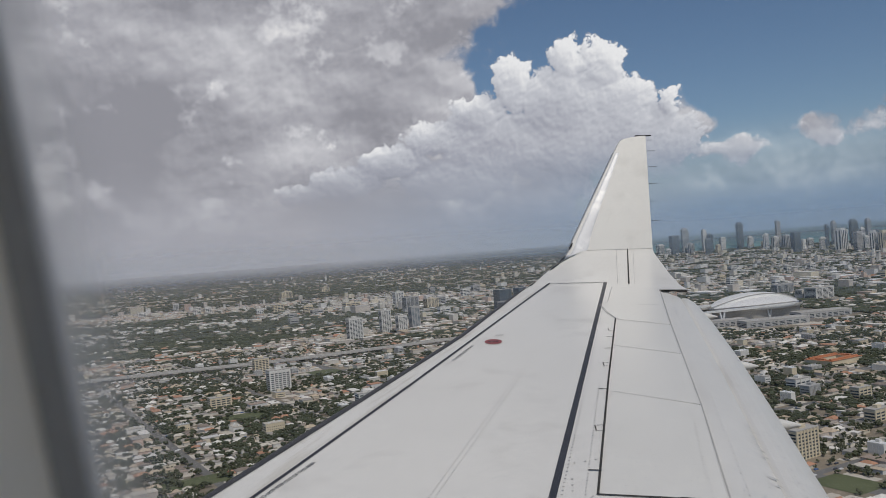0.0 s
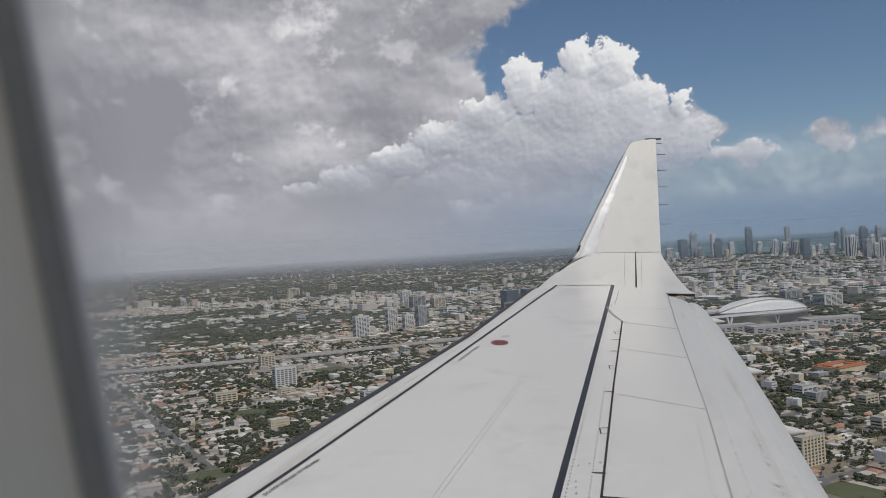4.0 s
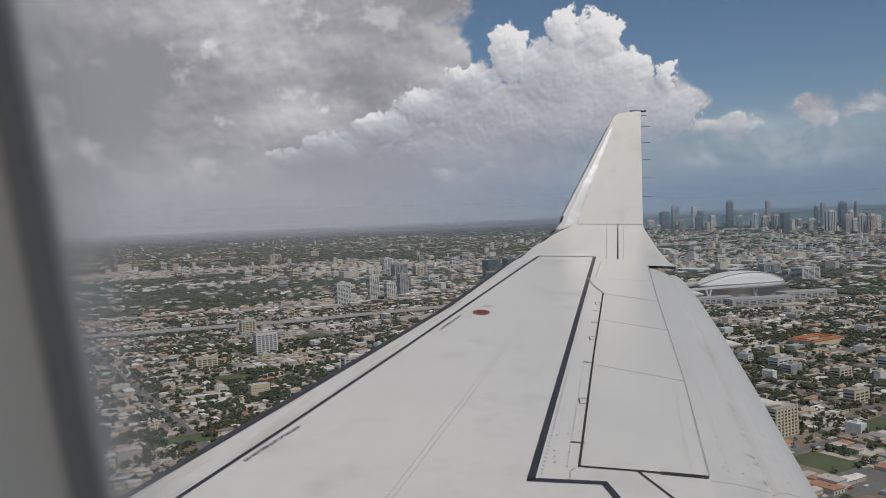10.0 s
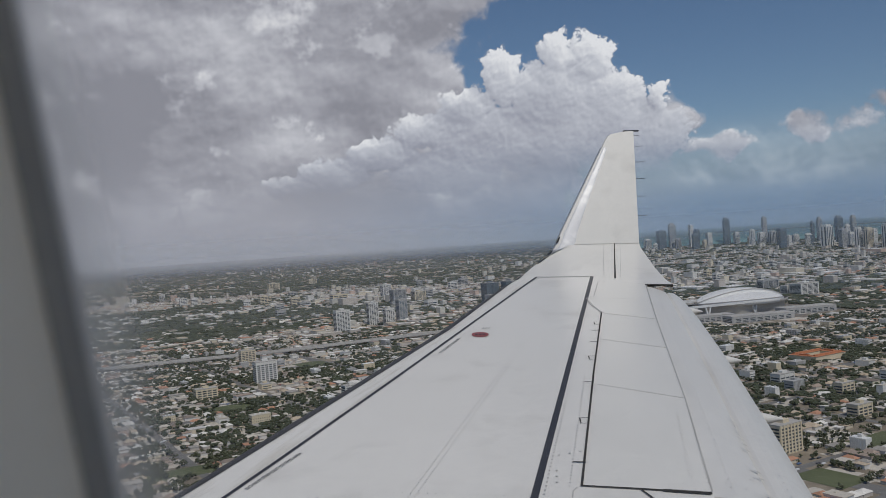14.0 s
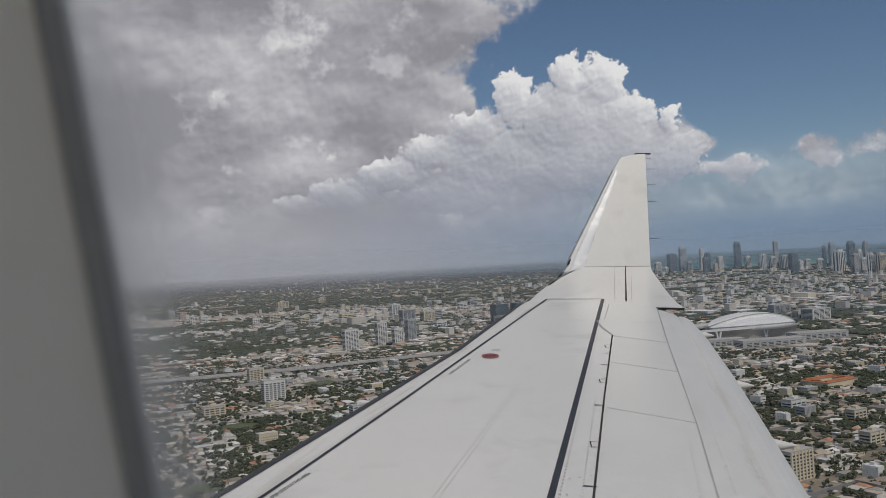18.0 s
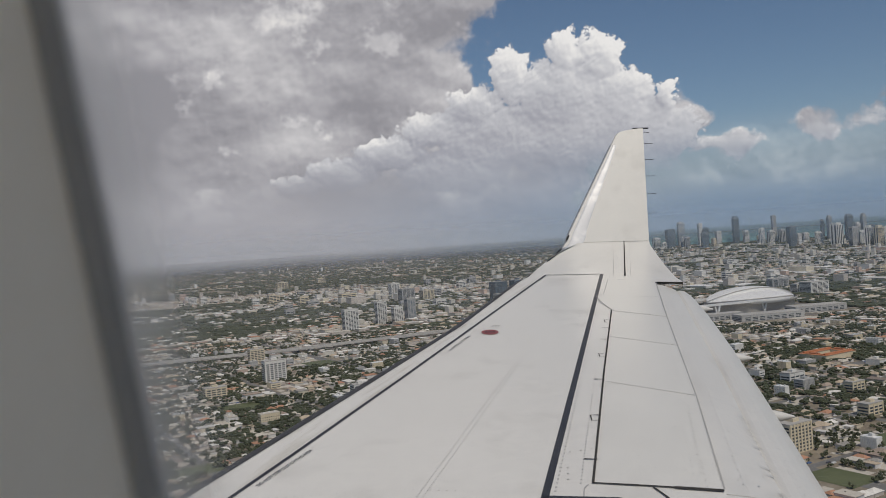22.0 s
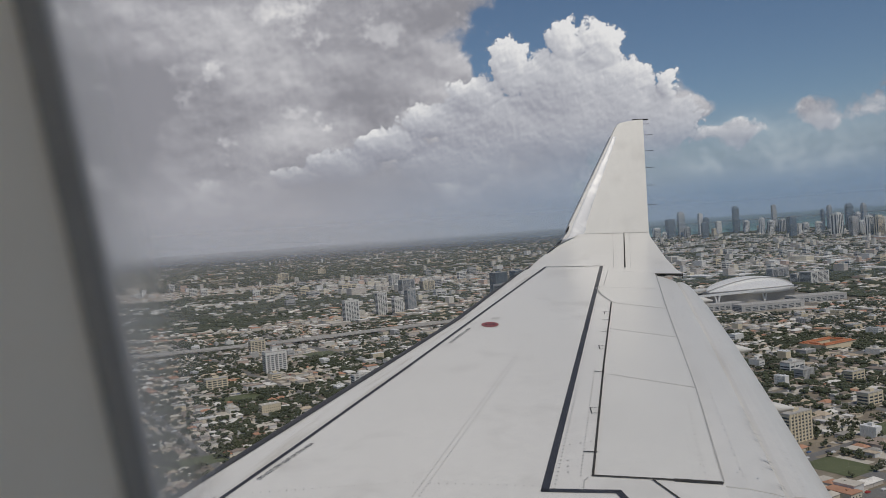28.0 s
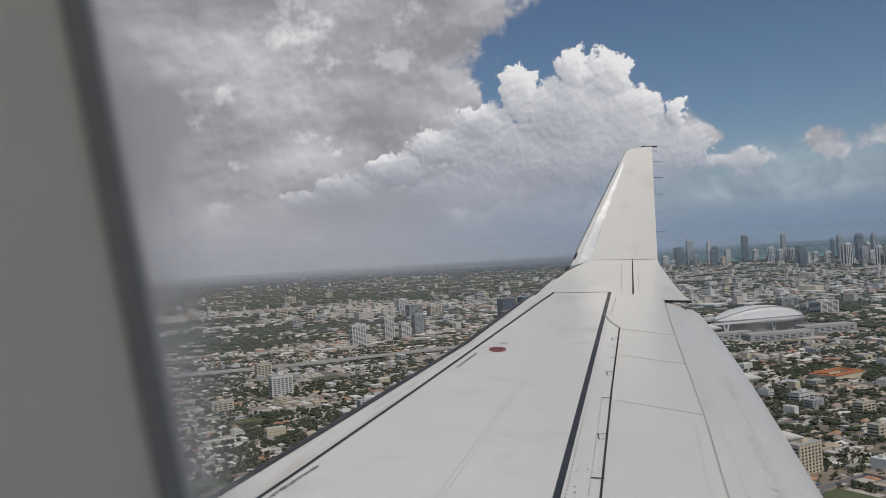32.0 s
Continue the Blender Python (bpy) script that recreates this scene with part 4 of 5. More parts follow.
def ring(hw, hh, r, y):
    pts = []
    for cx, cz, a0 in ((hw - r, hh - r, 0), (-hw + r, hh - r, 90), (-hw + r, -hh + r, 180), (hw - r, -hh + r, 270)):
        for k in range(9):
            a = radians(a0 + 90 * k / 8)
            pts.append((cx + r * math.cos(a), y, cz + r * math.sin(a)))
    return pts


loft("surround", [ring(0.160, 0.275, 0.096, 0.250), ring(0.163, 0.278, 0.098, 0.236), ring(0.168, 0.283, 0.10, 0.18), ring(0.174, 0.289, 0.105, 0.12), ring(0.185, 0.300, 0.11, 0.095), ring(0.21, 0.325, 0.12, 0.085), ring(0.31, 0.42, 0.14, 0.09)], M_REVEAL, cabin_window, close=True)
loft("gasket", [ring(0.1615, 0.2765, 0.097, 0.249), ring(0.159, 0.274, 0.096, 0.2475), ring(0.156, 0.271, 0.094, 0.249), ring(0.155, 0.270, 0.094, 0.262)], M_GASKET, cabin_window, close=True)
loft("outer_frame", [ring(0.155, 0.270, 0.094, 0.264), ring(0.166, 0.281, 0.10, 0.29), ring(0.25, 0.36, 0.12, 0.30)], M_FUSELAGE, cabin_window, close=True)
pane = mesh_from("pane", ring(0.160, 0.275, 0.096, 0.258), [tuple(range(36))], pane_material(), cabin_window)
pane.visible_shadow = False


# ---- the city ----
KEEP = []                                      # footprints: x, y, radius


def free(x, y, r):
    return all((x - a) ** 2 + (y - b) ** 2 > (r + c) ** 2 for a, b, c in KEEP)


def building(name, az, d, w, h, wall, glass, label, category="building", deep=0.6, floor_h=3.4, every=1, turn=30.0, crown=True, group="", piers=4, strips=0, tall=0.52, roofing=None):
    """A block of flats or offices: body, window bands floor by floor, piers, roof with parapet and plant room."""
    x, y = polar(az, d)
    p, k = spot(x, y)
    KEEP.append((x, y, 0.75 * w))
    th = empty(name, Matrix.Translation(p) @ pose(0, 0, 0, 0, 0, turn) @ Matrix.Diagonal((k, k, k, 1)), label, category, group)
    a, b = w / 2, w * deep / 2
    part("wall", box(-a, a, -b, b, -2, h), wall, th)
    bm = box(-a - 0.3, a + 0.3, -b - 0.3, b + 0.3, h - 0.2, h + 0.9)
    top = part("roof", bm, roofing or M_CONCRETE, th)
    if strips:
        bay = 2 * a / strips
        for name, m, lo, hi, across in (("window_strip", 0, -bay * 0.27, bay * 0.27, b + 0.15), ("side_strip", 1, -b * 0.22, b * 0.22, a + 0.15)):
            me = bpy.data.meshes.new(name)
            bm = box(lo, hi, -across, across, 4, h - 5) if m == 0 else box(-across, across, lo, hi, 4, h - 5)
            bm.to_mesh(me)
            bm.free()
            me.materials.append(glass)
            for i in range(strips if m == 0 else 2):
                again(name, me, th, Matrix.Translation((-a + bay * (i + 0.5), 0, 0) if m == 0 else (0, b * (i - 0.5), 0)))
        part("setback", box(-a * 0.72, a * 0.60, -b * 0.7, b * 0.7, h + 0.5, h + 3 + 0.07 * h), wall, th)
        part("mast", box(-0.8, 0.8, -0.8, 0.8, h + 3, h * 1.13 + 6), M_STEEL, top)
        return th
    step = floor_h * every
    band = bpy.data.meshes.new("window_band")
    bm = box(-a * 0.94, a * 0.94, -b - 0.12, b + 0.12, 0, step * tall)
    box_into(bm, -a - 0.12, a + 0.12, -b * 0.90, b * 0.90, 0, step * tall)
    bm.to_mesh(band)
    bm.free()
    band.materials.append(glass)
    n = int((h - 1.5) / step)
    for f in range(n):
        again("window_band", band, th, Matrix.Translation((0, 0, 1.2 + f * step)))
    pier = bpy.data.meshes.new("pier")
    bm = box(-0.6 - w * 0.012, 0.6 + w * 0.012, -b - 0.55, b + 0.55, -2, h + 0.4)
    bm.to_mesh(pier)
    bm.free()
    pier.materials.append(wall)
    for i in range(piers):
        again("pier", pier, th, Matrix.Translation((-a * 0.92 + 1.84 * a * i / max(piers - 1, 1), 0, 0)))
    if crown:
        part("plant_room", box(-a * 0.3, a * 0.25, -b * 0.5, b * 0.4, h + 0.5, h + 3.5 + 0.02 * h), wall, top)
    elif h < 16:
        for u, v in ((-0.55, -0.3), (0.1, 0.35), (0.6, -0.1)):
            part("roof_unit", box(a * u - 1.0, a * u + 1.0, b * v - 0.8, b * v + 0.8, h + 0.88, h + 2.2), M_STEEL, top)
    return th


TOWER = "high-rise tower in the hazy downtown skyline"


def tower(az, d, w, h, wall, glass, tone, turn=20.0):
    building("tower", az, d, w * 0.82, h, wall, glass, tone + " " + TOWER, "tower", 0.7, 3.8, 2, turn, True, "downtown towers", 9, 0 if int(h) % 3 == 0 else 4 + int(w) % 3)


tower(14.0, 9900, 95, 110, M_WHITE, M_GLASS, "pale")
tower(14.9, 9789, 111, 204, M_BLUE, M_GLASS, "dark blue-grey")
tower(15.6, 10200, 92, 262, M_GREY, M_BLUE, "tall grey glass", 5)
tower(16.8, 10100, 62, 246, M_WHITE, M_BLUE, "slim white and blue")
tower(17.15, 10000, 74, 184, M_BLUE, M_GLASS, "dark glass", 40)
tower(17.9, 10200, 76, 144, M_WHITE, M_GLASS, "white")
tower(19.0, 10100, 80, 280, M_BLUE, M_GLASS, "tallest blue glass", 10)
tower(19.6, 10000, 72, 125, M_WHITE, M_GLASS, "pale")
tower(20.4, 9600, 60, 70, M_CREAM, M_GLASS, "low cream")
tower(21.1, 9409, 88, 112, M_WHITE, M_GLASS, "white banded")
tower(21.3, 9578, 56, 276, M_GREY, M_GLASS, "slender grey", 12)
tower(21.75, 9191, 90, 121, M_GREY, M_GLASS, "grey")
tower(22.3, 7428, 77, 162, M_BLUE, M_GLASS, "stepped blue-grey")
tower(23.1, 8800, 70, 80, M_WHITE, M_GLASS, "low white")
tower(23.9, 8030, 50, 89, M_WHITE, M_GLASS, "white")
tower(24.1, 8578, 38, 190, M_BLUE, M_GLASS, "slim blue glass")
tower(24.5, 9121, 56, 218, M_GREY, M_BLUE, "grey glass")
tower(24.9, 7142, 99, 157, M_WHITE, M_GLASS, "broad white-striped", 30)
tower(25.6, 8126, 71, 217, M_BLUE, M_GLASS, "dark glass", 8)
tower(25.8, 6691, 62, 138, M_GREY, M_GLASS, "grey ribbed")
tower(26.05, 7342, 48, 151, M_WHITE, M_GLASS, "white")
tower(26.4, 8456, 55, 214, M_GREY, M_BLUE, "grey-blue")
tower(26.65, 6553, 60, 130, M_WHITE, M_GLASS, "white balconied", 35)
tower(27.2, 6440, 68, 127, M_CREAM, M_GLASS, "cream")
tower(28.2, 6283, 66, 149, M_WHITE, M_GLASS, "white")
tower(29.1, 6147, 63, 173, M_BLUE, M_GLASS, "blue glass")
tower(30.2, 6300, 63, 140, M_GREY, M_GLASS, "grey")
rnd = random.Random(29)
for k in range(15):
    wall, glass, tone = rnd.choice(((M_WHITE, M_GLASS, "white"), (M_WHITE, M_BLUE, "pale"), (M_GREY, M_GLASS, "grey"), (M_CREAM, M_GLASS, "cream"), (M_BLUE, M_GLASS, "blue glass")))
    az = 13.5 + 17.5 * rnd.random() ** 0.8
    tower(az, 9800 - 165 * (az - 13.5) + rnd.uniform(-600, 300), rnd.uniform(38, 75), rnd.uniform(55, 150), wall, glass, tone, rnd.choice((5, 20, 35)))

FLATS = "block of flats with dark window bands among the trees"
building("apartment_building", -6.9, 2257, 40, 59, M_WHITE, M_GLASS, "white balconied " + FLATS, deep=0.55, piers=6)
building("apartment_building", -4.8, 2400, 30, 64, M_WHITE, M_GLASS, "tall white " + FLATS, deep=0.6, piers=5)
building("apartment_building", -3.7, 2349, 28, 49, M_WHITE, M_GLASS, "white striped " + FLATS, deep=0.7, piers=5)
building("office_building", -2.8, 2487, 28, 62, M_GREY, M_BLUE, "grey glass office tower among distant trees", deep=0.8)
building("office_building", -3.8, 3688, 40, 59, M_WHITE, M_GLASS, "white hospital block among distant trees", deep=0.8)
building("office_building", -3.0, 3262, 55, 53, M_GREY, M_GLASS, "grey hospital block among distant trees", deep=0.7)
building("office_building", -1.6, 3300, 50, 40, M_CREAM, M_GLASS, "cream hospital block among distant trees", deep=0.7)
building("apartment_building", -12.2, 1482, 38, 35, M_WHITE, M_GLASS, "white ten-storey block of flats above the houses", deep=0.5, piers=6)
building("apartment_building", -13.3, 1738, 30, 30, M_CREAM, M_GLASS, "cream " + FLATS, deep=0.6, piers=5)
building("apartment_building", -6.6, 1219, 24, 22, M_WHITE, M_GLASS, "small white " + FLATS, deep=0.6, piers=4)
building("apartment_building", -16.1, 1366, 34, 16, M_CREAM, M_GLASS, "low cream " + FLATS, deep=0.5, piers=5)
building("office_building", 3.3, 2966, 50, 70, M_BLUE, M_GLASS, "dark glass office block among distant trees", deep=0.8)
building("office_building", 4.6, 2973, 44, 72, M_BLUE, M_GLASS, "dark glass office tower among distant trees", deep=0.8)
building("office_building", 3.9, 2900, 90, 32, M_GREY, M_GLASS, "low dark office podium", deep=0.5)
building("apartment_building", 21.6, 843, 31, 27, M_CREAM, M_GLASS, "tall pale block of flats beside a lawn", deep=0.6, floor_h=3.1, piers=7)
building("school_building", 23.4, 2660, 80, 33, M_WHITE, M_GLASS, "white institutional block with dark openings", deep=0.5)
building("school_building", 21.3, 2956, 80, 28, M_GREY, M_GLASS, "long grey institutional block", deep=0.3)
building("school_building", 22.6, 2690, 60, 26, M_WHITE, M_GLASS, "white institutional block beside the ballpark", deep=0.4)
building("apartment_building", 25.3, 1138, 24, 13, M_CREAM, M_GLASS, "tan three-storey " + FLATS, deep=0.5)
building("apartment_building", 26.1, 1009, 26, 13, M_CREAM, M_GLASS, "cream four-storey " + FLATS, deep=0.5)
building("apartment_building", 21.8, 1199, 30, 14, M_WHITE, M_GLASS, "white low " + FLATS, deep=0.5)
building("apartment_building", 28.0, 1230, 30, 14, M_WHITE, M_GLASS, "low white " + FLATS, deep=0.5)
for az, d, w, h in ((-18.4, 5069, 30, 39), (-17.1, 4360, 36, 36), (-16.4, 4340, 30, 34), (-13.1, 3854, 30, 28), (-11.9, 3925, 50, 36), (-11.3, 5438, 70, 43), (-8.7, 5988, 55, 36), (-7.0, 3541, 66, 38), (-20.5, 4600, 40, 26)):
    building("office_building", az, d, w, h, M_WHITE if w < 45 else M_CREAM, M_GLASS, "pale mid-rise block standing above distant suburbs", deep=0.6, every=2, group="distant blocks")
rnd = random.Random(11)
for k in range(26):
    az, d = rnd.uniform(8, 31), rnd.uniform(3000, 6300)
    building("apartment_building", az, d, rnd.uniform(24, 46), rnd.uniform(14, 34), rnd.choice((M_WHITE, M_WHITE, M_CREAM, M_GREY)), M_GLASS, "pale mid-rise block below the downtown towers", deep=0.6, every=2, group="mid-rise blocks", piers=3)
for k in range(14):
    az, d = rnd.uniform(-12, 3), rnd.uniform(2900, 4600)
    building("office_building", az, d, rnd.uniform(30, 60), rnd.uniform(14, 40), rnd.choice((M_WHITE, M_GREY, M_CREAM)), M_GLASS, "pale block of the hospital district", deep=0.6, every=2, group="hospital blocks", piers=3)


def courtyard_school(az, d):
    x, y = polar(az, d)
    KEEP.append((x, y, 45))
    th = empty("school_building", Matrix.Translation((x, y, 0)) @ pose(0, 0, 0, 0, 0, 30), "low cream building with a large orange tiled roof", "building")
    for x0, x1, y0, y1 in ((-36, 36, -24, -12), (-36, 36, 12, 24), (-36, -24, -12, 12), (24, 36, -12, 12)):
        part("wing_wall", box(x0, x1, y0, y1, -0.5, 8), M_CREAM, th)
        bm = box(x0 - 0.8, x1 + 0.8, y0 - 0.8, y1 + 0.8, 8, 8.3)
        box_into(bm, x0 + 4, x1 - 4, y0 + 4, y1 - 4, 8.3, 10.5)
        part("tiled_roof", bm, M_TILE, th)
    return th


courtyard_school(23.9, 1420)


def stadium(az, d):
    x, y = polar(az, d)
    p, k = spot(x, y)
    KEEP.append((x, y, 175))
    th = empty("stadium", Matrix.Translation(p) @ pose(0, 0, 0, 0, 0, -az + 36) @ Matrix.Diagonal((k, k, k, 1)), "large ballpark with closed white domed roof and track beams", "stadium")
    a, b = 124.0, 94.0

    def outline(u):
        return b * (1 - abs(u) ** 1.9) ** 0.85

    # three overlapping roof shells
    for name, y0, y1, rise, base in (("roof_shell", -0.34, 1.0, 27, 28), ("roof_shell", -1.0, -0.30, 23, 24)):
        rows = []
        for i in range(33):
            u = -0.995 + 1.99 * i / 32
            half = outline(u)
            row = []
            for j in range(13):
                v = y0 + (y1 - y0) * j / 12
                z = base + rise * (1 - u * u) * (1 - (0.85 * v) ** 2) ** 0.8 + 2
                row.append((a * u, half * v, z))
            row += [(a * u, half * y1, base - 3), (a * u, half * y0, base - 3)]
            rows.append(row)
        shell = loft(name, rows, M_SHELL, th, smooth=True, close=True)
        rim = []
        for i in range(33):
            u = -0.995 + 1.99 * i / 32
            z = base + rise * (1 - u * u) * (1 - (0.85 * y0) ** 2) ** 0.8 + 2
            rim.append([(a * u, outline(u) * y0 - 0.6, z + 0.4), (a * u, outline(u) * y0 - 0.8, z - 1.6)])
        loft("seam", rim, M_CONCRETE, shell)
    rows = []
    for i in range(49):
        t = 2 * math.pi * i / 48
        cx, cy = math.cos(t), math.sin(t)
        rows.append([(a * 0.99 * cx, b * 0.90 * cy, 27), (a * 1.0 * cx, b * 0.92 * cy, 23), (a * 0.93 * cx, b * 0.86 * cy, 18), (a * 0.90 * cx, b * 0.84 * cy, -1)])
    loft("outer_wall", rows, M_CONCRETE, th)
    for y0 in (-80, 66):
        part("track_beam", box(-215, -50, y0 - 3, y0 + 3, 25, 30), M_STEEL, th)
        for x0 in (-195, -150, -20) if y0 < 0 else (-195, -150):
            for lean in (-7, 7):
                bm = box(-1.8, 1.8, -1.8, 1.8, 0, 26)
                for v in bm.verts:
                    if v.co.z > 1:
                        v.co.x += lean
                    v.co.x += x0
                    v.co.y += y0
                part("track_column", bm, M_STEEL, th)
    return th


stadium(19.6, 2230)
for az, d, w, deep in ((17.4, 2000, 120, 0.3), (20.6, 1990, 150, 0.28), (23.4, 2140, 130, 0.35), (16.4, 2420, 100, 0.4)):
    building("parking_garage", az, d, w, 14, M_GREY, M_GLASS, "grey multi-storey parking garage beside the ballpark", "garage", deep, 3.2, 1, 10, False, "ballpark garages", 9)

# expressway on piers, running past the blocks of flats
ROUTE = [(-2100, 1330), (-1300, 1540), (-652, 1742), (-373, 1823), (-56, 1985), (330, 2180), (760, 2330)]
way = []
for (x0, y0), (x1, y1) in zip(ROUTE, ROUTE[1:]):
    way += [(x0 + (x1 - x0) * k / 6, y0 + (y1 - y0) * k / 6) for k in range(6)]
highway = empty("expressway", Matrix.Identity(4), "pale concrete elevated expressway crossing the suburb", "expressway")
for off in (-11, 11):
    verts = []
    for i, (x, y) in enumerate(way):
        a, b = way[max(i - 1, 0)], way[min(i + 1, len(way) - 1)]
        dx, dy = b[0] - a[0], b[1] - a[1]
        n = math.hypot(dx, dy)
        for s, z in ((-7.8, 9.2), (-7.4, 9.2), (-7.4, 8.2), (7.4, 8.2), (7.4, 9.2), (7.8, 9.2), (7.8, 6.4), (-7.8, 6.4)):
            p, _ = spot(x - dy / n * (off + s), y + dx / n * (off + s), z)
            verts.append(p)
    faces = [(i * 8 + j, i * 8 + (j + 1) % 8, i * 8 + 8 + (j + 1) % 8, i * 8 + 8 + j) for i in range(len(way) - 1) for j in range(8)]
    mesh_from("deck", verts, faces, M_CONCRETE, highway)
for i, (x, y) in enumerate(way):
    p, k = spot(x, y)
    part("pier", box(p.x - 1.5, p.x + 1.5, p.y - 9 * k, p.y + 9 * k, p.z - 1, p.z + 6.6 * k), M_CONCRETE, highway)
for x, y in way:
    KEEP.append((x, y, 24))
strip("road", [(-1500, 2900), (-1091, 3177), (-479, 3592), (-146, 4710), (60, 5600)], 60, 0.4, M_CONCRETE, "pale avenue lined with warehouses", "road")
for d0, d1, w in ((5200, 4700, 60), (4300, 4000, 30), (6100, 5600, 70)):
    strip("road", [polar(8 + 26 * k / 24, d0 + (d1 - d0) * k / 24) for k in range(25)], w, 0.6, M_CONCRETE, "pale highway crossing below the downtown towers", "road")
strip("road", [(250, 700), (382, 900), (488, 1017), (760, 1330), (1000, 1600)], 15, 0.25, M_ROAD, "diagonal asphalt avenue", "road")
strip("road", [(-360, 700), (-470, 1000), (-640, 1500), (-730, 1730)], 16, 0.25, M_CONCRETE, "pale concrete avenue", "road")
for az, d, w, l in ((-14.5, 1250, 60, 90), (-18, 900, 40, 70), (24.2, 760, 50, 40), (27.3, 900, 40, 60), (-9, 1650, 80, 60), (13.5, 1500, 90, 70)):
    x, y = polar(az, d)
    KEEP.append((x, y, 0.6 * w))
    strip("lawn", [(x - l / 2 * EX, y - l / 2 * EY), (x + l / 2 * EX, y + l / 2 * EY)], w, 0.2, M_GRASS, "open mown lawn between houses", "lawn")


# two- to four-storey blocks along the avenues
rnd = random.Random(17)
made = 0
while made < 75:
    az = rnd.choice((rnd.uniform(9, 31), rnd.uniform(-24, -2)))
    d = math.sqrt(rnd.uniform(560 ** 2, 2000 ** 2))
    x, y = polar(az, d)
    w = rnd.uniform(13, 26)
    if not free(x, y, 0.75 * w):
        continue
    wall, tone = rnd.choice(((M_WHITE, "white"), (M_WHITE, "white"), (M_CREAM, "cream"), (M_GREY, "grey")))
    building("apartment_building", az, d, w, rnd.uniform(6.5, 13), wall, M_GLASS, tone + " low-rise walk-up block with flat roof", "building", rnd.uniform(0.4, 0.7), 3.2, 1, 30 + rnd.choice((0, 90)), rnd.random() < 0.3, "low-rise blocks", rnd.randint(7, 11), 0, 0.34, rnd.choice((M_CONCRETE, M_SHELL, M_LOT, M_GREY, M_SHELL)))
    made += 1


# houses: the ones below the wing as things, the rest joined
def house(w, l, h, hip):
    th = empty("house", Matrix.Identity(4), "one-storey stucco house with shallow roof on a leafy lot", "house", "suburban houses")
    part("wall", box(-w / 2, w / 2, -l / 2, l / 2, -0.5, h), M_WALL, th)
    o = 0.6
    bm = bmesh.new()
    if hip:
        lo = [bm.verts.new((sx * (w / 2 + o), sy * (l / 2 + o), h)) for sx, sy in ((-1, -1), (1, -1), (1, 1), (-1, 1))]
        hi = [bm.verts.new((0, sy * max(l / 2 - w / 2, 0.5), h + 0.28 * w)) for sy in (-1, 1)]
        for f in ((lo[0], lo[1], hi[0]), (lo[1], lo[2], hi[1], hi[0]), (lo[2], lo[3], hi[1]), (lo[3], lo[0], hi[0], hi[1]), (lo[3], lo[2], lo[1], lo[0])):
            bm.faces.new(f)
    else:
        box_into(bm, -w / 2 - o, w / 2 + o, -l / 2 - o, l / 2 + o, h, h + 0.5)
        box_into(bm, -1.2, 0.6, -l * 0.2, -l * 0.2 + 1.5, h + 0.5, h + 1.4)
    part("roof", bm, M_ROOF, th)
    win = bpy.data.meshes.new("window")
    bm = box(-0.7, 0.7, -0.06, 0.06, 1.0, 2.2)
    bm.to_mesh(win)
    bm.free()
    win.materials.append(M_GLASS)
    for x in (-w * 0.28, w * 0.28):
        again("window", win, th, Matrix.Translation((x, -l / 2 - 0.03, 0)))
    part("door", box(-0.5, 0.5, -l / 2 - 0.06, -l / 2 + 0.05, 0, 2.1), M_BARK, th)
    return th


MODELS = [house(9, 12, 3.2, True), house(10.5, 14, 3.3, True), house(10, 11.5, 3.4, False), house(12, 17, 6.4, False), house(8.5, 14.5, 3.1, True), house(13, 22, 4.0, False)]
rnd = random.Random(3)
near, backs = [], []
for j in range(-20, 46):
    for i in range(-195, 290):
        for side in (-1, 1):
            e, n = i * 13.2 + rnd.uniform(-1.2, 1.2), j * 96 + side * rnd.uniform(15, 20)
            x, y = block(e, n)
            if not seen(x, y, 430, 2150, 34) or abs((e + 102) % 205 - 102) < 14:
                continue
            big = rnd.random()
            if big < 0.12:
                continue
            if not free(x, y, 9):
                continue
            near.append((math.hypot(x, y), x, y, big))
            # a second building at the back of the lot
            x, y = block(e + rnd.uniform(-3, 3), n + side * rnd.uniform(15, 20))
            if rnd.random() < 0.7 and free(x, y, 8):
                backs.append((x, y))
near.sort()
picked, rest = near[:230], near[230:]
for _, x, y, big in picked:
    k = rnd.choices(range(6), (5, 5, 4, 2, 4, 1))[0]
    copy_thing(MODELS[k], Matrix.Translation((x, y, 0)) @ pose(0, 0, 0, 0, 0, 30 + rnd.choice((0, 90, 180, 270)) + rnd.uniform(-3, 3)))
for mod in MODELS:
    for o in (*mod.children_recursive, mod):
        bpy.data.objects.remove(o)

HIP = [(-1, -1, 0), (1, -1, 0), (1, 1, 0), (-1, 1, 0), (0, -0.45, 1), (0, 0.45, 1)]
HIP_T = [(0, 1, 4), (1, 5, 4), (1, 2, 5), (2, 3, 5), (3, 4, 5), (3, 0, 4)]
BODY = [(-1, -1, 0), (1, -1, 0), (1, 1, 0), (-1, 1, 0), (-1, -1, 1), (1, -1, 1), (1, 1, 1), (-1, 1, 1)]
BODY_Q = [(0, 1, 5, 4), (1, 2, 6, 5), (2, 3, 7, 6), (3, 0, 4, 7)]
CAP_Q = BODY_Q + [(4, 5, 6, 7)]
hips, caps, walls, pale_caps, pale_walls = [], [], [], [], []


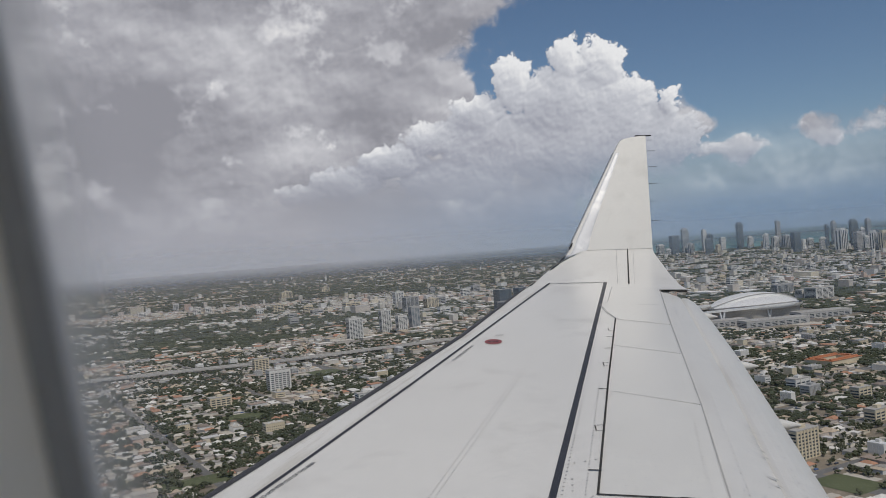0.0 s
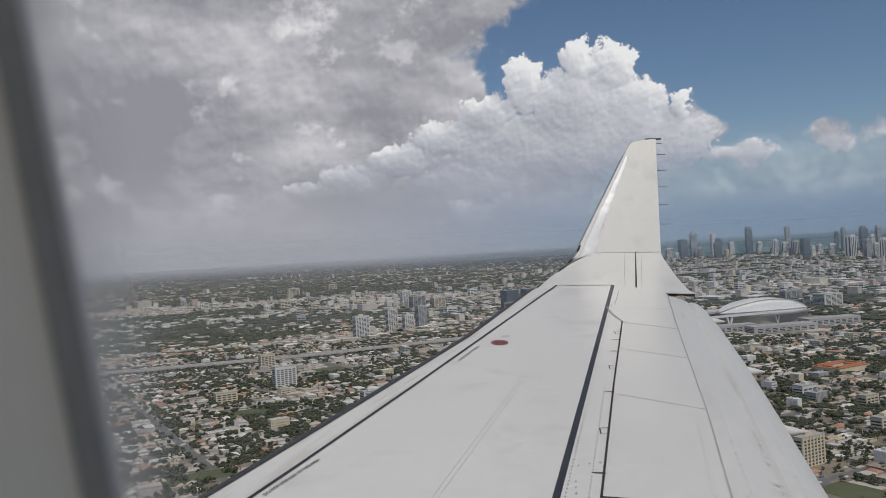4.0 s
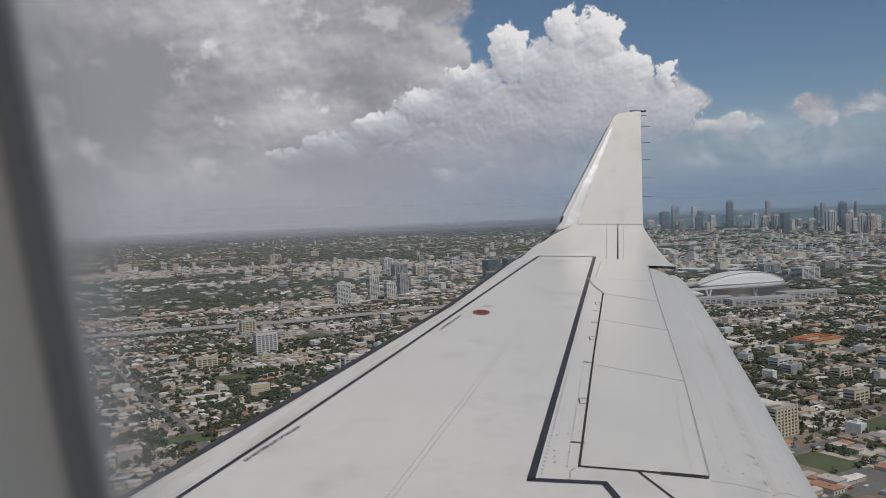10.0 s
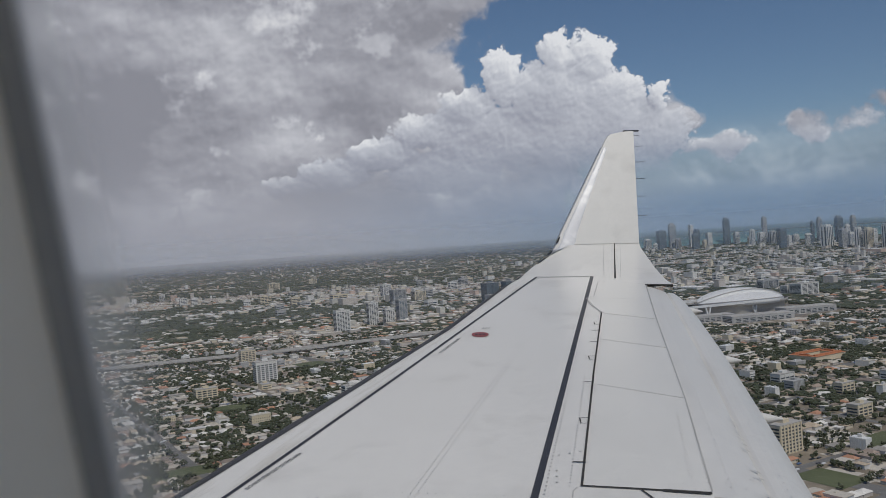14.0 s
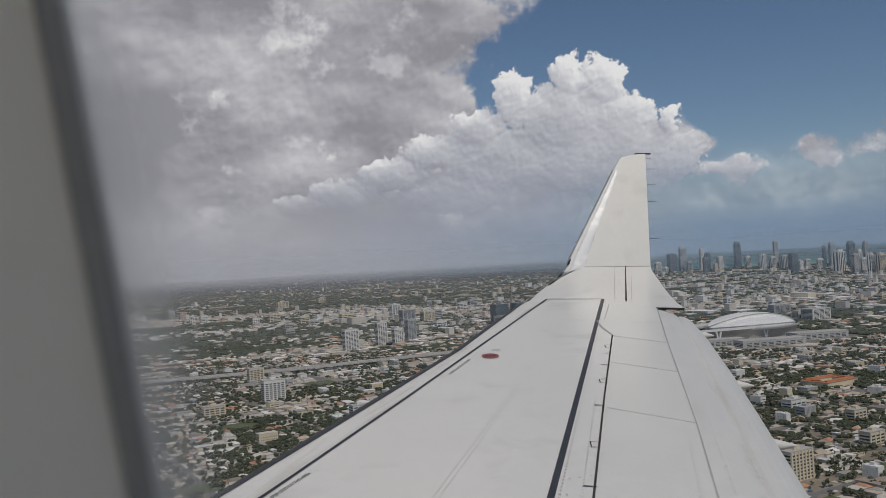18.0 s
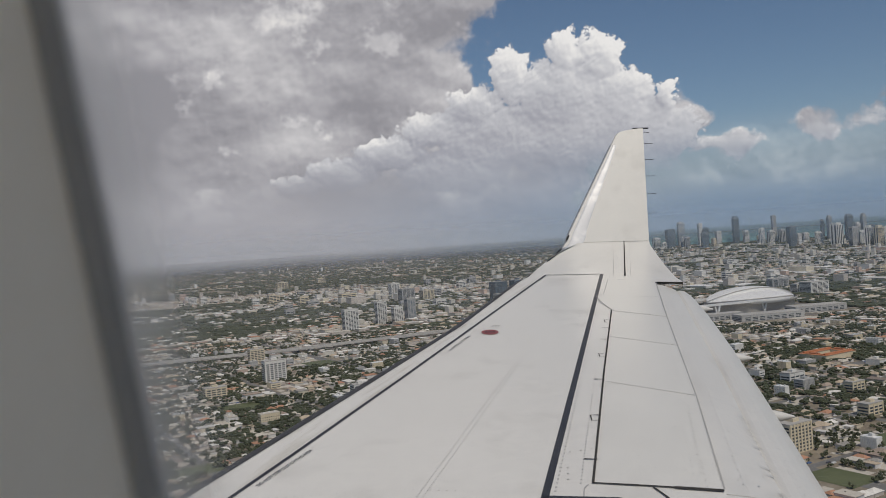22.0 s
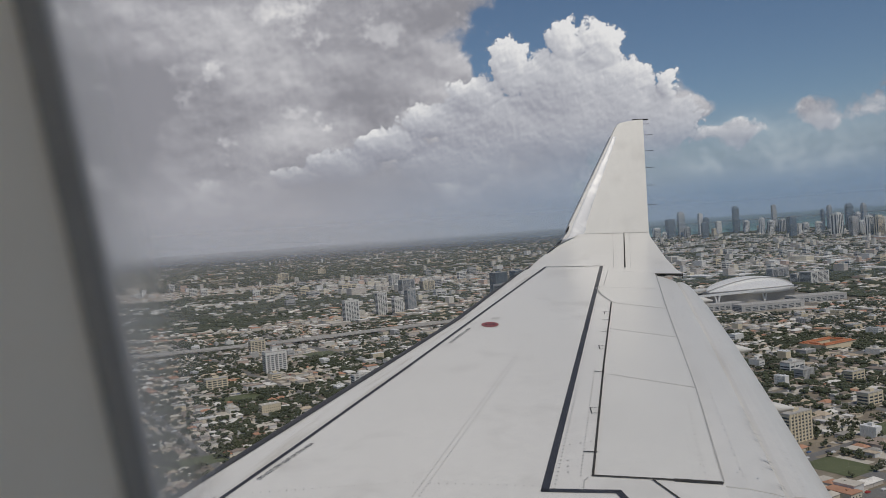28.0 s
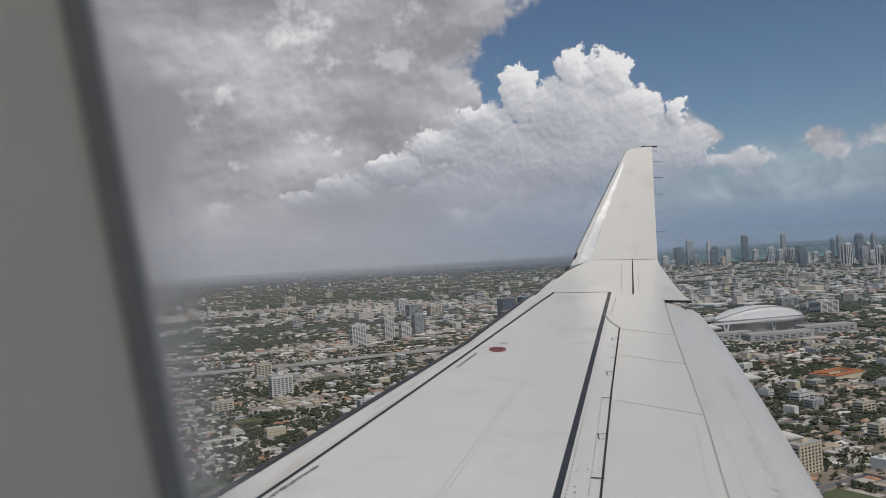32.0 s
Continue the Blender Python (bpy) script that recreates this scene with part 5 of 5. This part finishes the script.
def plot(x, y, w, l, h, hip, turn=None, pale=False):
    p, k = spot(x, y)
    t = GRID + rnd.choice((0, math.pi / 2)) + rnd.uniform(-0.05, 0.05) if turn is None else turn
    (pale_walls if pale else walls).append((*p, w / 2 * k, l / 2 * k, h * k, t))
    if hip:
        hips.append((p.x, p.y, p.z + h * k, (w / 2 + 0.6) * k, (l / 2 + 0.6) * k, 0.27 * w * k, t))
    else:
        (pale_caps if pale else caps).append((p.x, p.y, p.z + h * k - 0.05, (w / 2 + 0.4) * k, (l / 2 + 0.4) * k, 0.5 * k, t))


def streak(x, y):
    """Built-up belts and green belts, long from east to west."""
    e, n = x * EX + y * EY, x * NX + y * NY
    return noise.noise((e / 1500, n / 260, 4.7)) + 0.5 * noise.noise((e / 300, n / 90, 9.2))


for _, x, y, big in rest:
    if big > 0.92:
        plot(x, y, rnd.uniform(12, 16), rnd.uniform(18, 28), rnd.uniform(4, 9), False)
    else:
        plot(x, y, rnd.uniform(8, 11.5), rnd.uniform(10.5, 16), rnd.uniform(3.0, 4.0), rnd.random() < 0.62)
for x, y in backs:
    plot(x, y, rnd.uniform(5.5, 9), rnd.uniform(7, 12), rnd.uniform(2.8, 3.8), rnd.random() < 0.5)
for _ in range(11500):
    az, d = rnd.uniform(-34, 34), 2150 + 2600 * rnd.random() ** 1.1
    x, y = polar(az, d)
    if free(x, y, 18) and streak(x, y) > rnd.uniform(-0.45, 0.5):
        w = rnd.uniform(7, 13) if rnd.random() < 0.9 else rnd.uniform(14, 28)
        plot(x, y, w, w * rnd.uniform(1.0, 2.0), rnd.uniform(3.2, 5.5) if w < 17 else rnd.uniform(5, 11), w < 14 and rnd.random() < 0.5)
for _ in range(9500):
    az, d = rnd.uniform(-36, 36), 4700 + 15000 * rnd.random() ** 1.7
    x, y = polar(az, d)
    if az > 9 and d > 10300 or az > -4 and d > 14000 or streak(x, y) < rnd.uniform(-0.2, 0.4):
        continue
    w = rnd.uniform(9, 20) if rnd.random() < 0.92 else rnd.uniform(30, 60)
    plot(x, y, w, w * rnd.uniform(0.8, 1.8), rnd.uniform(4, 7) if rnd.random() < 0.96 else rnd.uniform(14, 45), False)
# pale commercial blocks and warehouses: below the downtown towers and round the hospital district
for _ in range(2600):
    az, d = (rnd.gauss(20, 7), 3000 + 6000 * rnd.random()) if rnd.random() < 0.75 else (rnd.gauss(-3, 6), rnd.gauss(3700, 620))
    x, y = polar(az, d)
    if free(x, y, 20) and noise.noise((x / 420, y / 420, 6.1)) > rnd.uniform(-0.5, 0.25):
        w = rnd.uniform(12, 26) if rnd.random() < 0.88 else rnd.uniform(34, 62)
        plot(x, y, w, w * rnd.uniform(0.7, 1.9), rnd.uniform(4.5, 9) if rnd.random() < 0.88 else rnd.uniform(14, 30), False, pale=True)
# warehouses along the pale avenue
for _ in range(170):
    u = rnd.random()
    cx, cy = -1400 + 1500 * u, 2980 + 1500 * u ** 1.4
    x, y = cx + rnd.gauss(0, 160), cy + rnd.gauss(0, 160)
    plot(x, y, rnd.uniform(12, 26), rnd.uniform(18, 44), rnd.uniform(5, 9), False, pale=True)
tagged(scatter("house_walls", M_WALL_FAR, BODY, BODY_Q, walls), "pale stucco walls of countless suburban houses", "houses", kind="stuff")
tagged(scatter("commercial_walls", M_WALL_FAR, BODY, BODY_Q, pale_walls), "pale walls of commercial blocks and warehouses", "buildings", kind="stuff")
tagged(scatter("commercial_roofs", M_ROOF_PALE, BODY, CAP_Q, pale_caps), "white and pale grey flat roofs of commercial blocks", "roofs", kind="stuff")
tagged(scatter("hipped_roofs", M_ROOF_FAR, HIP, HIP_T, hips), "grey, tan and terracotta hipped roofs of the suburb", "roofs", kind="stuff")
tagged(scatter("flat_roofs", M_ROOF_FAR, BODY, CAP_Q, caps), "pale flat roofs of low commercial buildings", "roofs", kind="stuff")


# trees
def crown_mesh(seed, leaves=150):
    """Clumps of leaves round a few limbs, with gaps between."""
    r = random.Random(seed)
    bm = bmesh.new()
    hubs = [(r.uniform(-2.4, 2.4), r.uniform(-2.4, 2.4), r.uniform(3.6, 6.6), r.uniform(1.3, 2.4)) for _ in range(7)]
    for hx, hy, hz, hr in hubs:
        made = bmesh.ops.create_icosphere(bm, subdivisions=1, radius=hr * 0.72, matrix=Matrix.Translation((hx, hy, hz)))
        for v in made["verts"]:
            v.co += Vector((r.uniform(-1, 1), r.uniform(-1, 1), r.uniform(-1, 1))) * 0.35 * hr
    for _ in range(leaves):
        hx, hy, hz, hr = r.choice(hubs)
        d = Vector((r.gauss(0, 1), r.gauss(0, 1), r.gauss(0.2, 1))).normalized()
        c = Vector((hx, hy, hz)) + d * hr * r.uniform(0.7, 1.05)
        s = r.uniform(0.35, 0.75)
        q = Vector((r.gauss(0, 1), r.gauss(0, 1), r.gauss(0, 1))).normalized()
        u = d.cross(q).normalized() * s
        w = d.cross(u).normalized() * s * 0.7 + d * r.uniform(-0.2, 0.3)
        bm.faces.new([bm.verts.new(c + a * u + b * w) for a, b in ((-1, 0), (0, -1), (1, 0), (0, 1))])
    return bm


def tree(seed):
    th = empty("tree", Matrix.Identity(4), "broad leafy green shade tree between the houses", "tree", "suburban trees")
    bm = bmesh.new()
    bmesh.ops.create_cone(bm, cap_ends=True, segments=7, radius1=0.34, radius2=0.16, depth=4.4, matrix=Matrix.Translation((0, 0, 2.0)))
    r = random.Random(seed)
    for k in range(4):
        a = k * 1.6 + r.uniform(-0.3, 0.3)
        bmesh.ops.create_cone(bm, cap_ends=False, segments=5, radius1=0.16, radius2=0.05, depth=3.0, matrix=Matrix.Translation((0.9 * math.cos(a), 0.9 * math.sin(a), 4.4)) @ pose(0, 0, 0, 0, 42, math.degrees(a)))
    part("trunk", bm, M_BARK, th)
    part("crown", crown_mesh(seed), M_FOLIAGE, th)
    return th


def palm(seed):
    r = random.Random(seed)
    th = empty("palm_tree", Matrix.Identity(4), "tall slender palm with a tuft of fronds", "palm", "palms")
    bm = bmesh.new()
    bmesh.ops.create_cone(bm, cap_ends=True, segments=7, radius1=0.28, radius2=0.18, depth=9, matrix=Matrix.Translation((0, 0, 4.3)))
    part("trunk", bm, M_BARK, th)
    bm = bmesh.new()
    for k in range(15):
        a, droop = k * 2.4, r.uniform(0.3, 1.0)
        d, s = Vector((math.cos(a), math.sin(a), 0)), Vector((-math.sin(a), math.cos(a), 0))
        rows = [(0, 8.7, 0.15), (1.2, 9.4 - 0.3 * droop, 0.5), (2.4, 9.2 - 1.0 * droop, 0.4), (3.2, 8.6 - 2.0 * droop, 0.05)]
        vs = [[bm.verts.new(d * u + s * q * w + Vector((0, 0, z - abs(q) * 0.2))) for q in (-1, 0, 1)] for u, z, w in rows]
        for a0, a1 in zip(vs, vs[1:]):
            for q in (0, 1):
                bm.faces.new((a0[q], a0[q + 1], a1[q + 1], a1[q]))
    part("crown", bm, M_FOLIAGE, th)
    return th


TREES = [tree(s) for s in range(21, 26)] + [palm(31)]
spots = []
for _ in range(62000):
    az, d = rnd.uniform(-34, 34), math.sqrt(rnd.uniform(430 ** 2, 2200 ** 2))
    x, y = polar(az, d)
    e, n = x * EX + y * EY, x * NX + y * NY
    if abs((n + 48) % 96 - 48) < 6 or abs((e + 102) % 205 - 102) < 7:
        continue
    # thickets: more trees where a slow noise is high
    if noise.noise((x / 170, y / 170, 3.3)) + 0.35 * noise.noise((x / 50, y / 50, 8.1)) < rnd.uniform(-0.44, 0.56):
        continue
    if not free(x, y, -6):
        continue
    spots.append((d, x, y))
spots.sort()
for d, x, y in spots[:230]:
    k = rnd.choices(range(6), (3, 3, 3, 3, 3, 2))[0]
    s = rnd.uniform(0.6, 1.3)
    ob = copy_thing(TREES[k], Matrix.Translation((x, y, 0)) @ pose(0, 0, 0, 0, 0, rnd.uniform(0, 360)) @ Matrix.Diagonal((s, s, s * rnd.uniform(0.8, 1.15), 1)))
# the rest, joined
shapes = []
for seed in (41, 42, 43):
    bm = crown_mesh(seed, 34)
    bmesh.ops.triangulate(bm, faces=bm.faces[:])
    bm.verts.index_update()
    shapes.append(([v.co[:] for v in bm.verts], [[v.index for v in f.verts] for f in bm.faces]))
    bm.free()
mid = [s for s in spots[230:] if s[0] < 980]
outer = [s for s in spots[230:] if s[0] >= 980]
for k, (vs, ts) in enumerate(shapes):
    rows = [(x, y, -1.2, s, s, s * 0.95, rnd.uniform(0, 6.3)) for d, x, y in mid[k::3] for s in (rnd.uniform(0.55, 1.25),)]
    if rows:
        tagged(scatter("shade_trees", M_FOLIAGE, vs, ts, rows), "dense green shade trees across the suburb", "trees", kind="stuff")
for o in TREES:
    for c in (*o.children_recursive, o):
        bpy.data.objects.remove(c)
bm = bmesh.new()
bmesh.ops.create_icosphere(bm, subdivisions=1, radius=1)
bm.verts.index_update()
r2 = random.Random(8)
ball = [tuple(c * r2.uniform(0.7, 1.2) for c in v.co) for v in bm.verts]
ball_t = [[v.index for v in f.verts] for f in bm.faces]
bm.free()
rows = []
for d, x, y in outer:
    for _ in range(2):
        s = rnd.uniform(2.0, 4.6)
        rows.append((x + rnd.uniform(-4, 4), y + rnd.uniform(-4, 4), rnd.uniform(2.0, 4.5), s, s * rnd.uniform(0.7, 1.2), s * rnd.uniform(0.6, 0.9), rnd.uniform(0, 6.3)))
for _ in range(52000):
    az, d = rnd.uniform(-36, 36), 2200 + 26000 * rnd.random() ** 2.4
    x, y = polar(az, d)
    if -streak(x, y) < rnd.uniform(-0.5, 0.25) or not free(x, y, 0) or az > 9 and d > 10300:
        continue
    p, k = spot(x, y)
    s = rnd.uniform(5, 15) * k * (1 + d / 7000)
    rows.append((p.x, p.y, p.z + 2 * k, s, s * rnd.uniform(0.8, 1.6), rnd.uniform(4, 8) * k, rnd.uniform(0, 6.3)))
tagged(scatter("woods", M_FOLIAGE_FAR, ball, ball_t, rows), "dark green tree cover reaching into the hazy distance", "trees", kind="stuff")

# far belts of wood and pale roofs, thinning out towards the horizon
rows, specks = [], []
for _ in range(9000):
    az, d = rnd.uniform(-37, 37), 6000 * math.exp(rnd.random() * 2.1)
    if az > 8.5 and 10200 < d or -4.5 < az < 9.5 and 14000 < d < 18500:
        continue
    p, k = spot(*polar(az, d))
    s = rnd.uniform(0.0015, 0.006) * d * k
    rows.append((p.x, p.y, p.z, s, s * rnd.uniform(0.4, 1.0), rnd.uniform(0.0006, 0.0014) * d * k, -radians(az)))
for _ in range(4600):
    az, d = rnd.uniform(-37, 37), 8000 * math.exp(rnd.random() ** 1.3 * 1.6)
    x, y = polar(az, d)
    if az > 8.5 and 10200 < d or -4.5 < az < 9.5 and 14000 < d < 18500 or noise.noise((az / 7, math.log(d) * 9, 2.2)) < rnd.uniform(-0.1, 0.3):
        continue
    p, k = spot(x, y)
    s = rnd.uniform(0.0004, 0.0022) * d * k
    specks.append((p.x, p.y, p.z, s, s * 0.7, rnd.uniform(0.0004, 0.0013) * d * k, -radians(az)))
tagged(scatter("far_woods", M_FOLIAGE_FAR, ball, ball_t, rows), "belts of dark woodland fading towards the horizon", "trees", kind="stuff")
tagged(scatter("far_buildings", M_ROOF_FAR, BODY, CAP_Q, specks), "tiny pale buildings scattered towards the horizon", "buildings", kind="stuff")

# paved yards, drives and car parks
QUAD = [(-1, -1, 0), (1, -1, 0), (1, 1, 0), (-1, 1, 0)]
rows = []
for _ in range(5200):
    az, d = rnd.uniform(-34, 34), math.sqrt(rnd.uniform(430 ** 2, 2150 ** 2))
    x, y = polar(az, d)
    w = rnd.uniform(2.0, 5.0) if rnd.random() < 0.8 else rnd.uniform(8, 18)
    rows.append((x, y, 0.05 + 0.0005 * w, w, w * rnd.uniform(0.8, 2.4), 1, GRID + rnd.choice((0, math.pi / 2))))
tagged(scatter("paved_yards", M_LOT, QUAD, [(0, 1, 2, 3)], rows), "pale paved yards, drives and small car parks", "paving", kind="stuff")

# parked cars along the streets
CAR = [(-1, -1, 0.1), (1, -1, 0.1), (1, 1, 0.1), (-1, 1, 0.1), (-1, -1, 0.6), (1, -1, 0.6), (1, 1, 0.6), (-1, 1, 0.6), (-0.8, -0.55, 1), (0.8, -0.55, 1), (0.8, 0.35, 1), (-0.8, 0.35, 1)]
CAR_Q = [(0, 1, 5, 4), (1, 2, 6, 5), (2, 3, 7, 6), (3, 0, 4, 7), (4, 5, 9, 8), (5, 6, 10, 9), (6, 7, 11, 10), (7, 4, 8, 11), (8, 9, 10, 11)]
rows = []
for _ in range(6000):
    j, e = rnd.randint(-18, 30), rnd.uniform(-1500, 2400)
    x, y = block(e, j * 96 + rnd.choice((-3.2, 3.2, -7, 7)))
    if seen(x, y, 450, 1500, 32) and free(x, y, 0):
        rows.append((x, y, 0.2, 0.95, 2.3, 1.45, GRID + math.pi / 2))
tagged(scatter("parked_cars", M_CAR, CAR, CAR_Q, rows), "white, grey and dark cars parked along the streets", "cars", kind="stuff")
